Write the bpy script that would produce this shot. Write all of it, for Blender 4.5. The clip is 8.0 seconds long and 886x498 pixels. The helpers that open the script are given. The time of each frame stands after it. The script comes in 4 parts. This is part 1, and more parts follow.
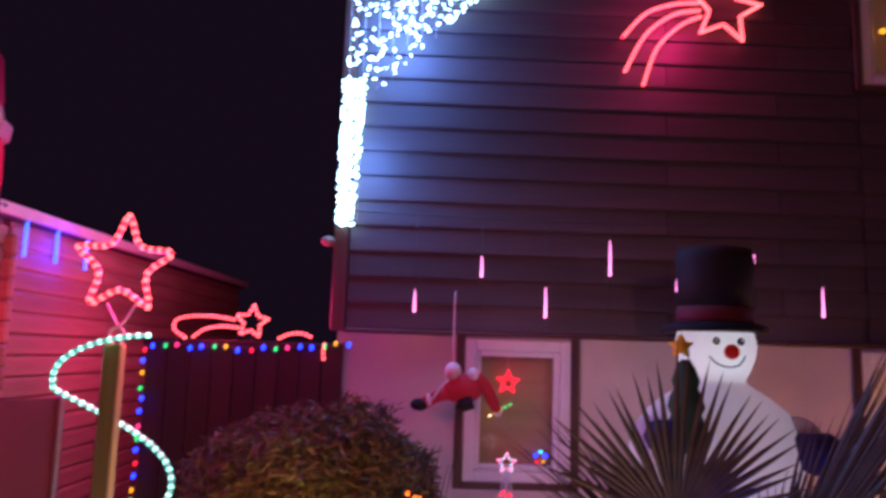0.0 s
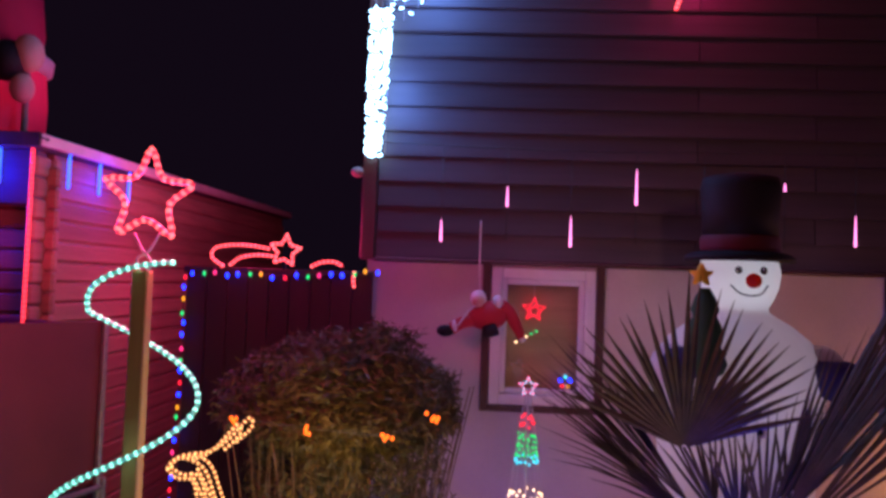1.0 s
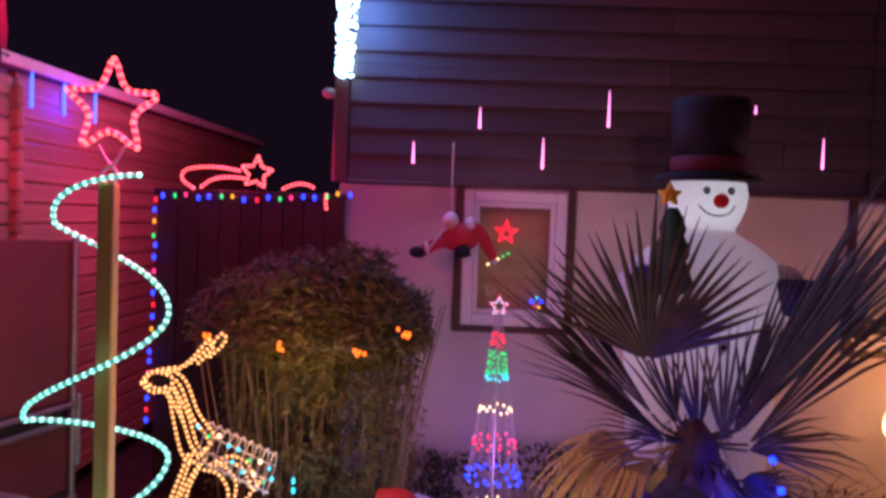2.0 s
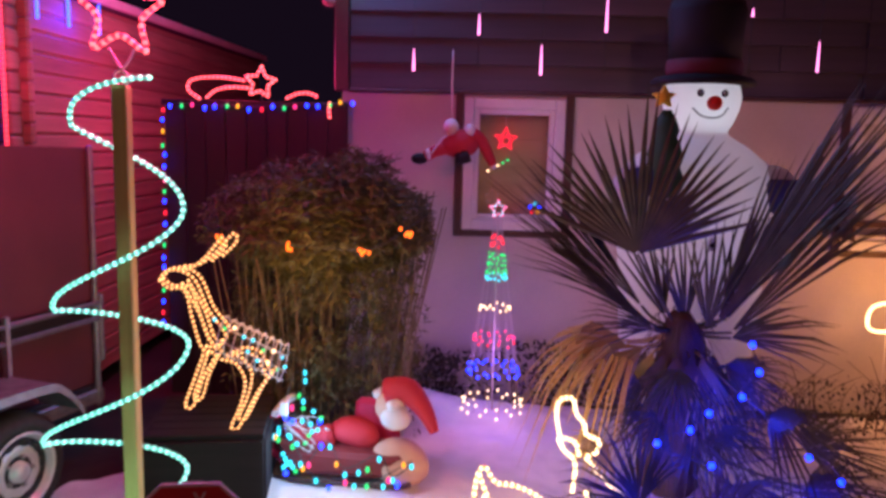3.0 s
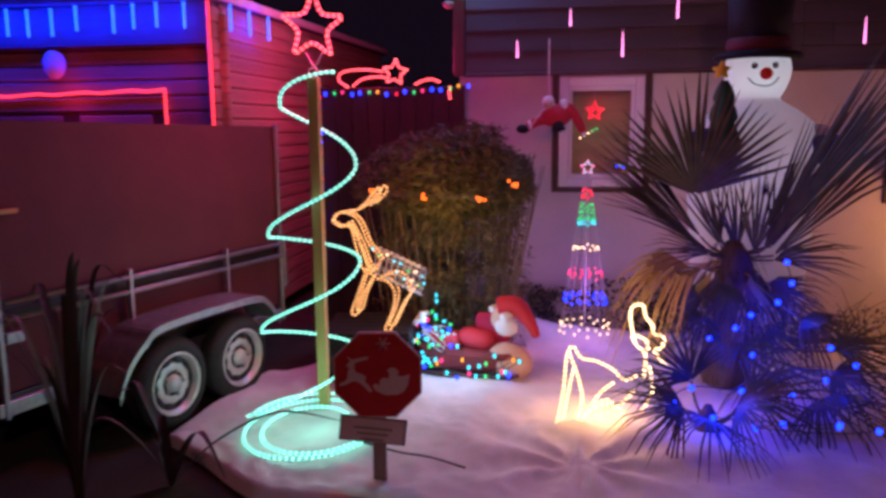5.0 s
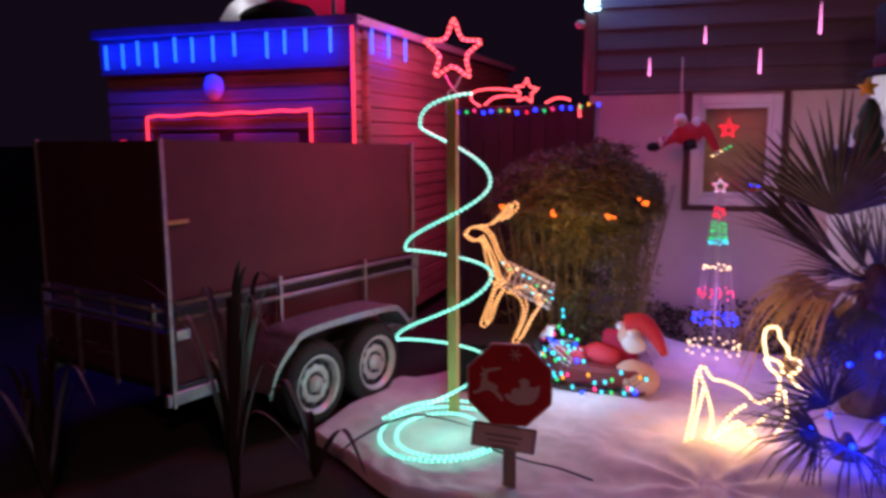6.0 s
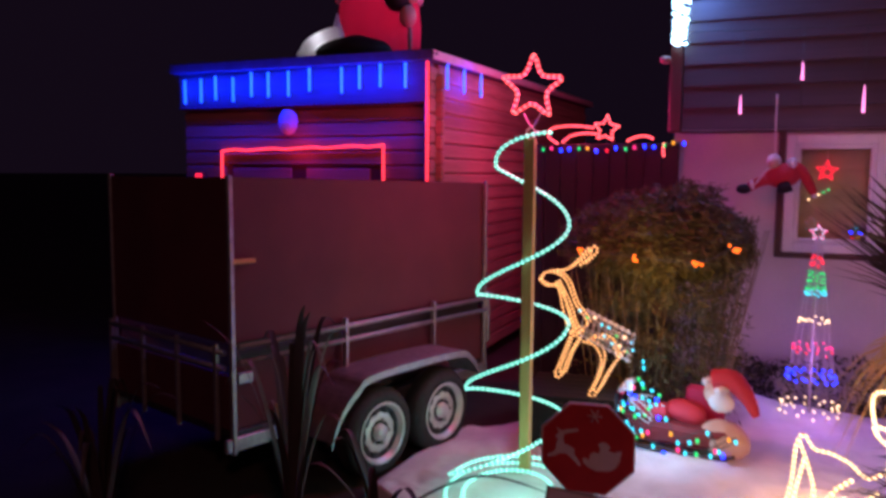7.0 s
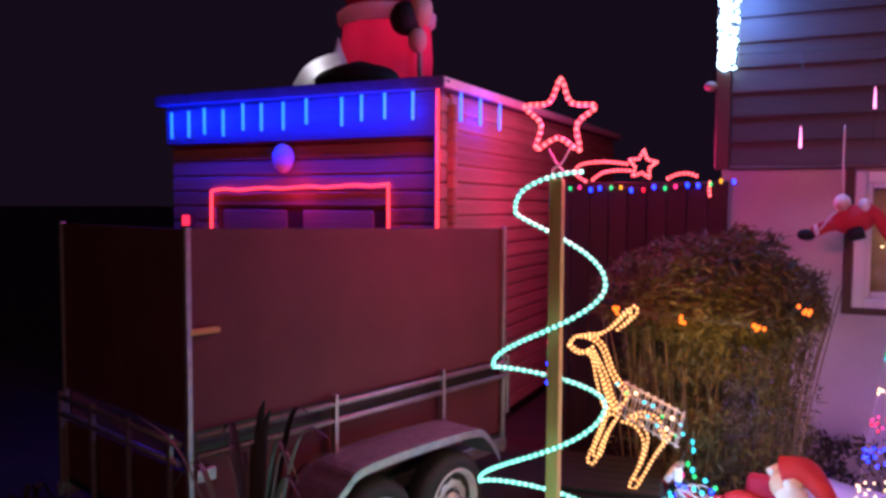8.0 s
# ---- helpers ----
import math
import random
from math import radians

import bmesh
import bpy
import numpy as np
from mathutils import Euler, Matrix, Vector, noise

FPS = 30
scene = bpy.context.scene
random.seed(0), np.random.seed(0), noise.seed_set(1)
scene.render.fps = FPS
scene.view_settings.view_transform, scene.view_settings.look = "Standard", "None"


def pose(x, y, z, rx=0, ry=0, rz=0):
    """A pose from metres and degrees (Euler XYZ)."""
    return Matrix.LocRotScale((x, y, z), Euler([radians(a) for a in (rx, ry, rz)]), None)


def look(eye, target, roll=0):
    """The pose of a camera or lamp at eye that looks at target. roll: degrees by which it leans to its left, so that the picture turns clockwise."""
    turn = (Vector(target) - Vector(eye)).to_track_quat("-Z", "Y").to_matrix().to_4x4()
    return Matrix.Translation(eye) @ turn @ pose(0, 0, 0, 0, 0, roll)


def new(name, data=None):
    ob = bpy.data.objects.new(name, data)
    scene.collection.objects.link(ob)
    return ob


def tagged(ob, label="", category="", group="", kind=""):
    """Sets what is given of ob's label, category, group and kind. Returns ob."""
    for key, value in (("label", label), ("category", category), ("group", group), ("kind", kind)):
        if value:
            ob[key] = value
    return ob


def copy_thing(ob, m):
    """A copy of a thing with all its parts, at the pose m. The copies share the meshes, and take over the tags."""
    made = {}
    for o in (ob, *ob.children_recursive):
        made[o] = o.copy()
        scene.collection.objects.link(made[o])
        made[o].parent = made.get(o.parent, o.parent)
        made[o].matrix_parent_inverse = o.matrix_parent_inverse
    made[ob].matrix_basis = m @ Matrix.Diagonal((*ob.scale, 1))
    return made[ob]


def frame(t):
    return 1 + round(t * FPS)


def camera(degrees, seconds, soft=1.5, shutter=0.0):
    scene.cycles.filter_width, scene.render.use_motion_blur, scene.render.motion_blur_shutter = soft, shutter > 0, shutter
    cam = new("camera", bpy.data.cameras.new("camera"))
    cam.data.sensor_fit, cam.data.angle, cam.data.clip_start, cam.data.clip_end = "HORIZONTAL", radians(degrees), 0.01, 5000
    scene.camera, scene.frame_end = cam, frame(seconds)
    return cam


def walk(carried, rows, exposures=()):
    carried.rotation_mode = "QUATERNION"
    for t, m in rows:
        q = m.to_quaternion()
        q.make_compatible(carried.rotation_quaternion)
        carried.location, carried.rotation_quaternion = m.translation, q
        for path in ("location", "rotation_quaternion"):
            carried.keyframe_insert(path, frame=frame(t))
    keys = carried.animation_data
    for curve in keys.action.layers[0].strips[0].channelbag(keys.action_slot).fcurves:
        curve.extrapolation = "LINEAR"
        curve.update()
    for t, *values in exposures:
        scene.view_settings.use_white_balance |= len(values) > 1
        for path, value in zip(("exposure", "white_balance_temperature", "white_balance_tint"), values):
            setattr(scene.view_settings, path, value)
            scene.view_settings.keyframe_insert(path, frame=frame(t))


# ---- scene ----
cam = camera(60.0, 8.0, soft=3.1, shutter=0.5)
PATH = [
    (0, (0.049, 0.595, 2.124), (0.087, 2.576, 2.399), 1.8),
    (0.5, (0.205, 0.544, 2.162), (0.09, 2.533, 2.332), 1.7),
    (1, (0.231, 0.51, 2.118), (0.136, 2.506, 2.208), 2.0),
    (2.5, (0.295, 0.471, 1.983), (0.277, 2.463, 1.805), 1.9),
    (3, (0.309, 0.307, 1.931), (0.268, 2.287, 1.653), 1.4),
    (3.5, (0.317, -0.001, 1.889), (0.244, 1.975, 1.588), 0.9),
    (4, (0.34, -0.28, 1.867), (0.2, 1.691, 1.555), 0.4),
    (5.5, (0.396, -1.169, 1.83), (-0.052, 0.756, 1.524), -0.7),
    (6, (0.336, -1.179, 1.874), (-0.273, 0.706, 1.594), -0.4),
    (6.5, (0.286, -1.122, 1.877), (-0.415, 0.735, 1.631), 0.5),
    (7, (0.228, -0.951, 1.921), (-0.553, 0.88, 1.723), 0.4),
    (7.5, (0.022, -0.386, 1.996), (-0.792, 1.433, 1.834), 0.9),
    (8, (-0.032, -0.164, 2.0), (-0.869, 1.649, 1.885), 0.3),
]
walk(cam, [(t, look(eye, target, roll)) for t, eye, target, roll in PATH],
     [(0.0, 0.35), (1.0, 0.0), (2.5, 0.3), (4.0, 0.25), (5.5, 0.1), (6.5, 0.15), (7.0, 0.1), (7.5, 0.45), (8.0, 0.5)])

# ---- night sky, the lamps of the display and added fills ----
world = bpy.data.worlds.new("night")
scene.world = world
world.use_nodes = True
bg = world.node_tree.nodes["Background"]
bg.inputs[0].default_value = (0.014, 0.007, 0.018, 1)
bg.inputs[1].default_value = 0.38
scene.view_settings.exposure = 0.0


def lamp(name, place, colour, watts, radius=0.15):
    data = bpy.data.lights.new(name, "POINT")
    data.color, data.energy, data.shadow_soft_size = colour, watts, radius
    ob = new(name, data)
    ob.location = place
    return ob


RED, BLUE, CYAN, WARM, WHITE, PINK = (1, .028, .22), (0, .012, 1), (.30, 1, .80), (1, .46, .12), (.13, .30, 1), (1, .38, .9)
lamp("light_of_star", (-1.10, 3.70, 2.42), RED, 40)
lamp("light_of_shooting_star", (-1.38, 5.98, 2.42), RED, 50)
lamp("light_of_spiral", (-1.05, 3.10, 0.30), CYAN, 3.2, .15)
lamp("light_of_white_curtain", (-0.42, 5.62, 3.5), WHITE, 36, .25)
lamp("light_of_white_curtain", (-0.20, 5.60, 4.4), WHITE, 80, .3)
lamp("light_of_wall_figure", (1.75, 5.60, 4.5), RED, 17)
for k in range(10):
    lamp("light_of_icicles", (-4.88 + .245 * k, 4.76, 2.70), BLUE, 7.5, .05)
lamp("light_of_icicles", (-2.26, 5.60, 2.70), BLUE, 6.0, .05)
lamp("light_of_garland", (-2.25, 4.72, 2.30), RED, 3)
lamp("light_of_garland", (-3.7, 4.85, 2.10), RED, 1.6)
lamp("light_of_lit_deer", (0.62, 3.60, 0.30), WARM, 11)
lamp("light_of_sleigh", (-0.40, 4.10, 0.45), (.35, .62, 1), 8)
lamp("light_of_bush", (-0.5, 4.20, 1.22), (1, .50, .12), 11.0)
lamp("light_of_cone_tree", (0.56, 5.05, 0.55), (.50, .18, 1), 6.5)
lamp("light_of_tubes", (0.6, 5.2, 2.35), PINK, 1.5)
lamp("light_of_tubes", (2.6, 5.2, 2.40), PINK, 1.0)
for place in ((1.75, 3.98, .72), (1.42, 3.90, .52), (1.95, 3.70, .40), (1.25, 3.30, .32)):
    lamp("light_of_palm", place, BLUE, 8, .12)
lamp("light_of_right_figure", (3.45, 5.2, 0.98), (1, .38, .10), 20)
# Added warm fill from behind the camera; no known lamp stands there.
front_fill = lamp("street_light", (3.0, -4.5, 5.2), (1, .39, .36), 235, .25)
# the inflated snowman is lit from inside
lamp("light_in_snowman", (1.80, 5.22, 2.18), (.86, .90, 1), 1.7, .14)
lamp("light_in_snowman", (1.80, 5.22, 1.48), (1, .85, 1), 2.6, .3)
# Small added fill that brightens the slumped figure's white part from within.
lamp("light_in_slumped_figure", (-3.57, 5.12, 3.10), (.9, .9, 1), .5, .03)
lamp("light_in_roof_figure", (-3.22, 5.75, 3.50), (1, .45, .75), 11, .15)


# ---- materials ----
def nodes_of(name):
    m = bpy.data.materials.new(name)
    m.use_nodes = True
    return m, m.node_tree, m.node_tree.nodes["Principled BSDF"]


def surface(name, a, b, rough=.6, metal=0.0, scale=8.0, fine=60.0, bump=.15, stretch=(1, 1, 1), piece=0.0, clear=0.0):
    m, tree, p = nodes_of(name)
    n, l = tree.nodes, tree.links
    co = n.new("ShaderNodeTexCoord")
    mp = n.new("ShaderNodeMapping")
    mp.inputs["Scale"].default_value = stretch
    l.new(co.outputs["Object"], mp.inputs[0])
    big, small = n.new("ShaderNodeTexNoise"), n.new("ShaderNodeTexNoise")
    for tex, s in ((big, scale), (small, fine)):
        tex.inputs["Scale"].default_value, tex.inputs["Detail"].default_value = s, 5
        l.new(mp.outputs[0], tex.inputs["Vector"])
    mix = n.new("ShaderNodeMix")
    mix.data_type = "RGBA"
    mix.inputs[6].default_value, mix.inputs[7].default_value = (*a, 1), (*b, 1)
    add = n.new("ShaderNodeMath")
    add.operation = "MULTIPLY_ADD"
    l.new(small.outputs[0], add.inputs[0])
    add.inputs[1].default_value = .5
    ramp = n.new("ShaderNodeMapRange")
    ramp.inputs[1].default_value, ramp.inputs[2].default_value = .45, .95
    l.new(big.outputs[0], add.inputs[2])
    l.new(add.outputs[0], ramp.inputs[0])
    l.new(ramp.outputs[0], mix.inputs[0])
    last = mix.outputs[2]
    if piece:
        info, hue, mul = n.new("ShaderNodeObjectInfo"), n.new("ShaderNodeHueSaturation"), n.new("ShaderNodeMapRange")
        mul.inputs[3].default_value, mul.inputs[4].default_value = 1 - piece, 1 + piece
        l.new(info.outputs["Random"], mul.inputs[0])
        l.new(mul.outputs[0], hue.inputs["Value"])
        l.new(last, hue.inputs["Color"])
        last = hue.outputs[0]
    l.new(last, p.inputs["Base Color"])
    rr = n.new("ShaderNodeMapRange")
    rr.inputs[3].default_value, rr.inputs[4].default_value = max(rough - .12, .05), min(rough + .12, 1)
    l.new(small.outputs[0], rr.inputs[0])
    l.new(rr.outputs[0], p.inputs["Roughness"])
    p.inputs["Metallic"].default_value = metal
    if clear:
        p.inputs["Coat Weight"].default_value = clear
    bp = n.new("ShaderNodeBump")
    bp.inputs["Strength"].default_value, bp.inputs["Distance"].default_value = bump, .01
    l.new(add.outputs[0], bp.inputs["Height"])
    l.new(bp.outputs[0], p.inputs["Normal"])
    return m


def glow(name, colour, strength, base=(.6, .6, .6)):
    m, tree, p = nodes_of(name)
    p.inputs["Base Color"].default_value = (*base, 1)
    p.inputs["Emission Color"].default_value = (*colour, 1)
    p.inputs["Emission Strength"].default_value = strength
    p.inputs["Roughness"].default_value = .3
    return m


def cloth(name, colour, thin=.5):
    m, tree, p = nodes_of(name)
    n, l = tree.nodes, tree.links
    tex, mix = n.new("ShaderNodeTexNoise"), n.new("ShaderNodeMix")
    tex.inputs["Scale"].default_value, tex.inputs["Detail"].default_value = 6, 6
    mix.data_type = "RGBA"
    mix.inputs[6].default_value, mix.inputs[7].default_value = (*[c * .82 for c in colour], 1), (*colour, 1)
    l.new(tex.outputs[0], mix.inputs[0])
    l.new(mix.outputs[2], p.inputs["Base Color"])
    p.inputs["Roughness"].default_value = .75
    bp = n.new("ShaderNodeBump")
    bp.inputs["Strength"].default_value, bp.inputs["Distance"].default_value = .4, .02
    l.new(tex.outputs[0], bp.inputs["Height"])
    l.new(bp.outputs[0], p.inputs["Normal"])
    if thin:
        tr, ms = n.new("ShaderNodeBsdfTranslucent"), n.new("ShaderNodeMixShader")
        l.new(mix.outputs[2], tr.inputs[0])
        ms.inputs[0].default_value = thin
        l.new(p.outputs[0], ms.inputs[1])
        l.new(tr.outputs[0], ms.inputs[2])
        l.new(ms.outputs[0], n["Material Output"].inputs[0])
    return m


M_CLAD = surface("dark_cladding", (.040, .029, .034), (.072, .052, .058), .55, scale=3, fine=40, stretch=(.3, 1, 6), piece=.22)
M_PLASTER = surface("painted_plaster", (.50, .44, .42), (.62, .55, .52), .85, scale=2.2, fine=90, bump=.35)
M_PVC = surface("white_window_plastic", (.70, .70, .70), (.80, .80, .80), .35, scale=5, bump=.03)
M_TRIM = surface("dark_brown_trim", (.05, .022, .018), (.09, .04, .03), .5, scale=6, stretch=(1, 1, .3))
M_LOG = surface("shed_logs", (.20, .11, .075), (.34, .20, .13), .65, scale=4, fine=50, stretch=(.4, .4, 7), piece=.18)
M_EAVE = surface("dark_grey_eave_paint", (.060, .060, .068), (.095, .095, .105), .6, scale=4, fine=50, stretch=(.4, .4, 6))
# Near-black and matte, so the added stand passes for the dark below the reindeer.
M_STAND = surface("near_black_stand", (.008, .007, .007), (.018, .015, .014), .95, scale=6, stretch=(.3, 1, 4))
M_ROOF = surface("roof_felt", (.04, .04, .045), (.08, .08, .085), .9, scale=10)
M_ALU = surface("pale_eave_trim", (.55, .50, .46), (.68, .62, .58), .5, scale=7)
M_PANEL = surface("dark_fence_boards", (.020, .010, .010), (.042, .021, .019), .6, scale=4, stretch=(1, 1, .2), piece=.2)
M_BOX = surface("trailer_boards", (.080, .018, .026), (.125, .029, .038), .75, scale=2.5, fine=70, bump=.1, piece=.08)
M_STEEL = surface("galvanised_steel", (.28, .28, .28), (.45, .44, .43), .5, .8, scale=20, fine=120, bump=.06)
M_TYRE = surface("tyre_rubber", (.018, .018, .018), (.035, .033, .032), .8, scale=30)
M_RIM = surface("silver_wheel_paint", (.55, .55, .54), (.72, .72, .70), .35, .3, scale=12)
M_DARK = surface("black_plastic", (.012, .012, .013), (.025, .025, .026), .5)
M_POST = surface("pale_pine", (.56, .33, .10), (.70, .45, .16), .7, scale=5, fine=60, stretch=(6, 6, .4))
M_GREY = surface("grey_timber", (.22, .17, .14), (.36, .29, .25), .75, scale=6, stretch=(4, 4, .5))
M_SOIL = surface("dark_soil", (.022, .016, .012), (.05, .036, .026), .95, scale=3, fine=35, bump=.8)
M_SHEET = surface("white_fleece_sheet", (.62, .60, .58), (.80, .78, .76), .9, scale=5, fine=120, bump=.6)
M_LEAF = surface("bush_leaves", (.055, .055, .016), (.12, .11, .036), .6, scale=9)
M_STEM = surface("bush_stems", (.14, .10, .05), (.22, .17, .09), .7)
M_PALM = surface("palm_leaves", (.045, .046, .016), (.095, .088, .034), .5, scale=12, fine=80)
M_DRY = surface("dry_palm_leaves", (.42, .29, .08), (.58, .42, .14), .7, scale=12)
M_TRUNK = surface("palm_fibre", (.07, .045, .03), (.15, .10, .07), .95, scale=14, fine=90, bump=1)
M_SHRUB = surface("dark_shrub_leaves", (.020, .016, .012), (.045, .036, .024), .7, scale=9)
M_BLADE = surface("dark_strap_leaves", (.030, .024, .020), (.06, .045, .035), .5, scale=8, stretch=(1, 1, .3))
M_SNOWMAN = cloth("white_inflatable_fabric", (.86, .86, .88), .55)
M_BLACK = cloth("black_inflatable_fabric", (.0045, .004, .0045), 0)
M_REDF = cloth("red_fabric", (.62, .025, .10), .35)
M_MAROON = cloth("dull_red_band", (.12, .02, .03), 0)
M_SLED = cloth("dark_red_cloth", (.20, .025, .03), 0)
M_REDD = cloth("red_plush", (.50, .025, .045), 0)
M_WHITEF = cloth("white_plush", (.75, .73, .72), 0)
M_SKIN = cloth("beige_fabric", (.62, .42, .32), 0)
M_GREEN = cloth("green_fabric", (.03, .12, .05), .15)
M_NAVY = cloth("dark_blue_fabric", (.03, .035, .13), .15)
M_YELLOW = cloth("yellow_fabric", (.95, .62, .03), 0)
M_ORANGE = cloth("orange_red_fabric", (.90, .10, .05), .5)
M_SIGNR = surface("red_sign_paint", (.46, .022, .028), (.58, .035, .040), .45, scale=9, bump=.05)
M_SIGNW = surface("white_sign_paint", (.66, .54, .52), (.76, .64, .62), .5, scale=9, bump=.05)
M_WIRE = surface("white_wire", (.6, .55, .52), (.7, .66, .62), .5)
M_CABLE = surface("dark_cable", (.02, .025, .02), (.04, .045, .04), .6)
M_BLIND = surface("window_blind", (.30, .26, .14), (.42, .36, .20), .85, scale=3, fine=60, stretch=(.3, 1, 5))
G_CYAN = glow("cyan_rope_core", (.03, .50, .40), .55, (.5, .8, .75))
G_CYANB = glow("cyan_rope_bead", (.26, 1, .80), 2.6)
G_RED = glow("red_rope_core", (1, .02, .06), 1.6, (.3, .03, .05))
G_REDB = glow("red_rope_bead", (1, .045, .06), 2.4, (.2, .05, .05))
G_STARB = glow("red_star_bead", (1, .10, .11), 3.4, (.3, .1, .1))
G_RED2 = glow("red_rope_light", (1, .02, .05), 2.2, (.2, .03, .04))
G_WARM = glow("warm_rope_core", (1, .36, .06), .8)
G_WARMB = glow("warm_rope_bead", (1, .72, .32), 3.6)
G_ORANGE = glow("orange_rope_bead", (1, .48, .17), 2.3, (.2, .1, .05))
G_AMBER = glow("orange_rope_core", (1, .20, .03), .35, (.2, .1, .05))
G_WHITE = glow("cold_white_bulb", (.38, .72, 1), 6.0)
G_BLUE = glow("blue_tube", (.0, .06, 1), 1.5)
G_BLUEB = glow("blue_tube_bead", (.006, .085, 1), 5.0, (.05, .05, .1))
G_PINK = glow("pink_tube", (1, .24, .66), 2.6)
BULB = {"blue": glow("blue_bulb", (.004, .022, 1), 8.0, (.02, .02, .1)), "red": glow("red_bulb", (1, .015, .04), 1.8, (.1, .02, .02)), "green": glow("green_bulb", (.01, .8, .2), 1.2, (.02, .1, .03)),
        "yellow": glow("yellow_bulb", (1, .36, .015), 1.5, (.1, .05, .01)), "pink": glow("pink_bulb", (1, .03, .20), 1.9, (.1, .02, .05)), "warm": glow("warm_bulb", (1, .62, .32), 2.6),
        "cyan": glow("cyan_bulb", (.03, .62, .85), 2.0, (.02, .1, .1)), "orange": glow("orange_bulb", (1, .13, .008), 3.0, (.1, .03, .01))}
m_glass, t_glass, p_glass = nodes_of("window_glass")
p_glass.inputs["Base Color"].default_value = (.9, .9, .9, 1)
p_glass.inputs["Roughness"].default_value = .03
p_glass.inputs["Transmission Weight"].default_value = 1.0
M_GLASS = m_glass


# ---- mesh helpers ----
def smooth_mesh(bm):
    for f in bm.faces:
        f.smooth = True
    return bm


def part(name, bm, material, parent=None, label="", kind=""):
    me = bpy.data.meshes.new(name)
    bm.to_mesh(me)
    bm.free()
    me.materials.append(material)
    ob = new(name, me)
    if parent:
        ob.parent = parent
    return tagged(ob, label, kind=kind)


def thing(name, label, category, place=(0, 0, 0), rz=0, group="", kind=""):
    ob = new(name)
    ob.empty_display_size = .1
    ob.matrix_basis = pose(*place, 0, 0, rz)
    return tagged(ob, label, category, group, kind)


def box(x0, x1, y0, y1, z0, z1, bevel=.006, bm=None):
    out = bm or bmesh.new()
    m = Matrix.LocRotScale(((x0 + x1) / 2, (y0 + y1) / 2, (z0 + z1) / 2), None, (x1 - x0, y1 - y0, z1 - z0))
    made = bmesh.ops.create_cube(out, size=1, matrix=m)
    if bevel:
        edges = list({e for v in made["verts"] for e in v.link_edges})
        bmesh.ops.bevel(out, geom=edges, offset=bevel, segments=1, affect="EDGES")
    return out


def tube(points, r=.006, n=6, closed=False, bm=None, taper=None):
    out = bm or bmesh.new()
    pts = [Vector(p) for p in points]
    rings, count = [], len(pts)
    for i, p in enumerate(pts):
        a = pts[i - 1] if (i or closed) else p
        b = pts[(i + 1) % count] if (i < count - 1 or closed) else p
        d = (b - a).normalized()
        side = d.cross(Vector((0, 0, 1)))
        if side.length < .05:
            side = d.cross(Vector((0, 1, 0)))
        side.normalize()
        up = side.cross(d)
        rad = r if taper is None else r * (1 + (taper - 1) * i / max(count - 1, 1))
        rings.append([out.verts.new(p + (side * math.cos(k * math.tau / n) + up * math.sin(k * math.tau / n)) * rad) for k in range(n)])
    last = count if closed else count - 1
    for i in range(last):
        a, b = rings[i], rings[(i + 1) % count]
        for k in range(n):
            f = out.faces.new((a[k], a[(k + 1) % n], b[(k + 1) % n], b[k]))
            f.smooth = True
    if not closed:
        out.faces.new(rings[0][::-1])
        out.faces.new(rings[-1])
    return out


def spread(points, step, closed=False):
    pts = [Vector(p) for p in points]
    if closed:
        pts.append(pts[0])
    out, need = [], 0.0
    for a, b in zip(pts, pts[1:]):
        length = (b - a).length
        while need <= length:
            out.append((a.lerp(b, need / length if length else 0), (b - a).normalized()))
            need += step
        need -= length
    return out


def curve(points, steps=8, closed=False):
    """A smooth line through the points (Catmull-Rom)."""
    p = [Vector(q) for q in points]
    n, out = len(p), []
    for i in range(n if closed else n - 1):
        a, b, c, d = (p[(i + k) % n] if closed else p[min(max(i + k, 0), n - 1)] for k in (-1, 0, 1, 2))
        for s in range(steps):
            t = s / steps
            out.append(.5 * ((2 * b) + (c - a) * t + (2 * a - 5 * b + 4 * c - d) * t * t + (3 * b - a - 3 * c + d) * t ** 3))
    if not closed:
        out.append(p[-1])
    return out


def beads(lines, step, r, long=1.0, closed=False, jitter=0.0):
    bm = bmesh.new()
    for pts in lines:
        for p, d in spread(pts, step, closed):
            q = d.to_track_quat("Z", "Y").to_matrix().to_4x4()
            off = Vector((random.uniform(-1, 1), random.uniform(-1, 1), random.uniform(-1, 1))) * jitter
            bmesh.ops.create_icosphere(bm, subdivisions=1, radius=r, matrix=Matrix.Translation(p + off) @ q @ Matrix.Diagonal((1, 1, long, 1)))
    return bm


def rope(parent, lines, core, bead, r=.008, step=.022, closed=False, name="rope_light", bead_r=None, label=""):
    bm = bmesh.new()
    for pts in lines:
        tube(pts, r, 6, closed, bm)
    tube_ob = part(name, bm, core, parent, label)
    part("glowing_core", beads(lines, step, bead_r or r * 1.25, 1.15, closed), bead, tube_ob, kind="stuff")
    return tube_ob


def star_points(cx, y, cz, r, inner=.46, turn=0.0):
    return [Vector((cx + math.sin(turn + k * math.pi / 5) * (r if k % 2 == 0 else r * inner), y, cz + math.cos(turn + k * math.pi / 5) * (r if k % 2 == 0 else r * inner))) for k in range(10)]


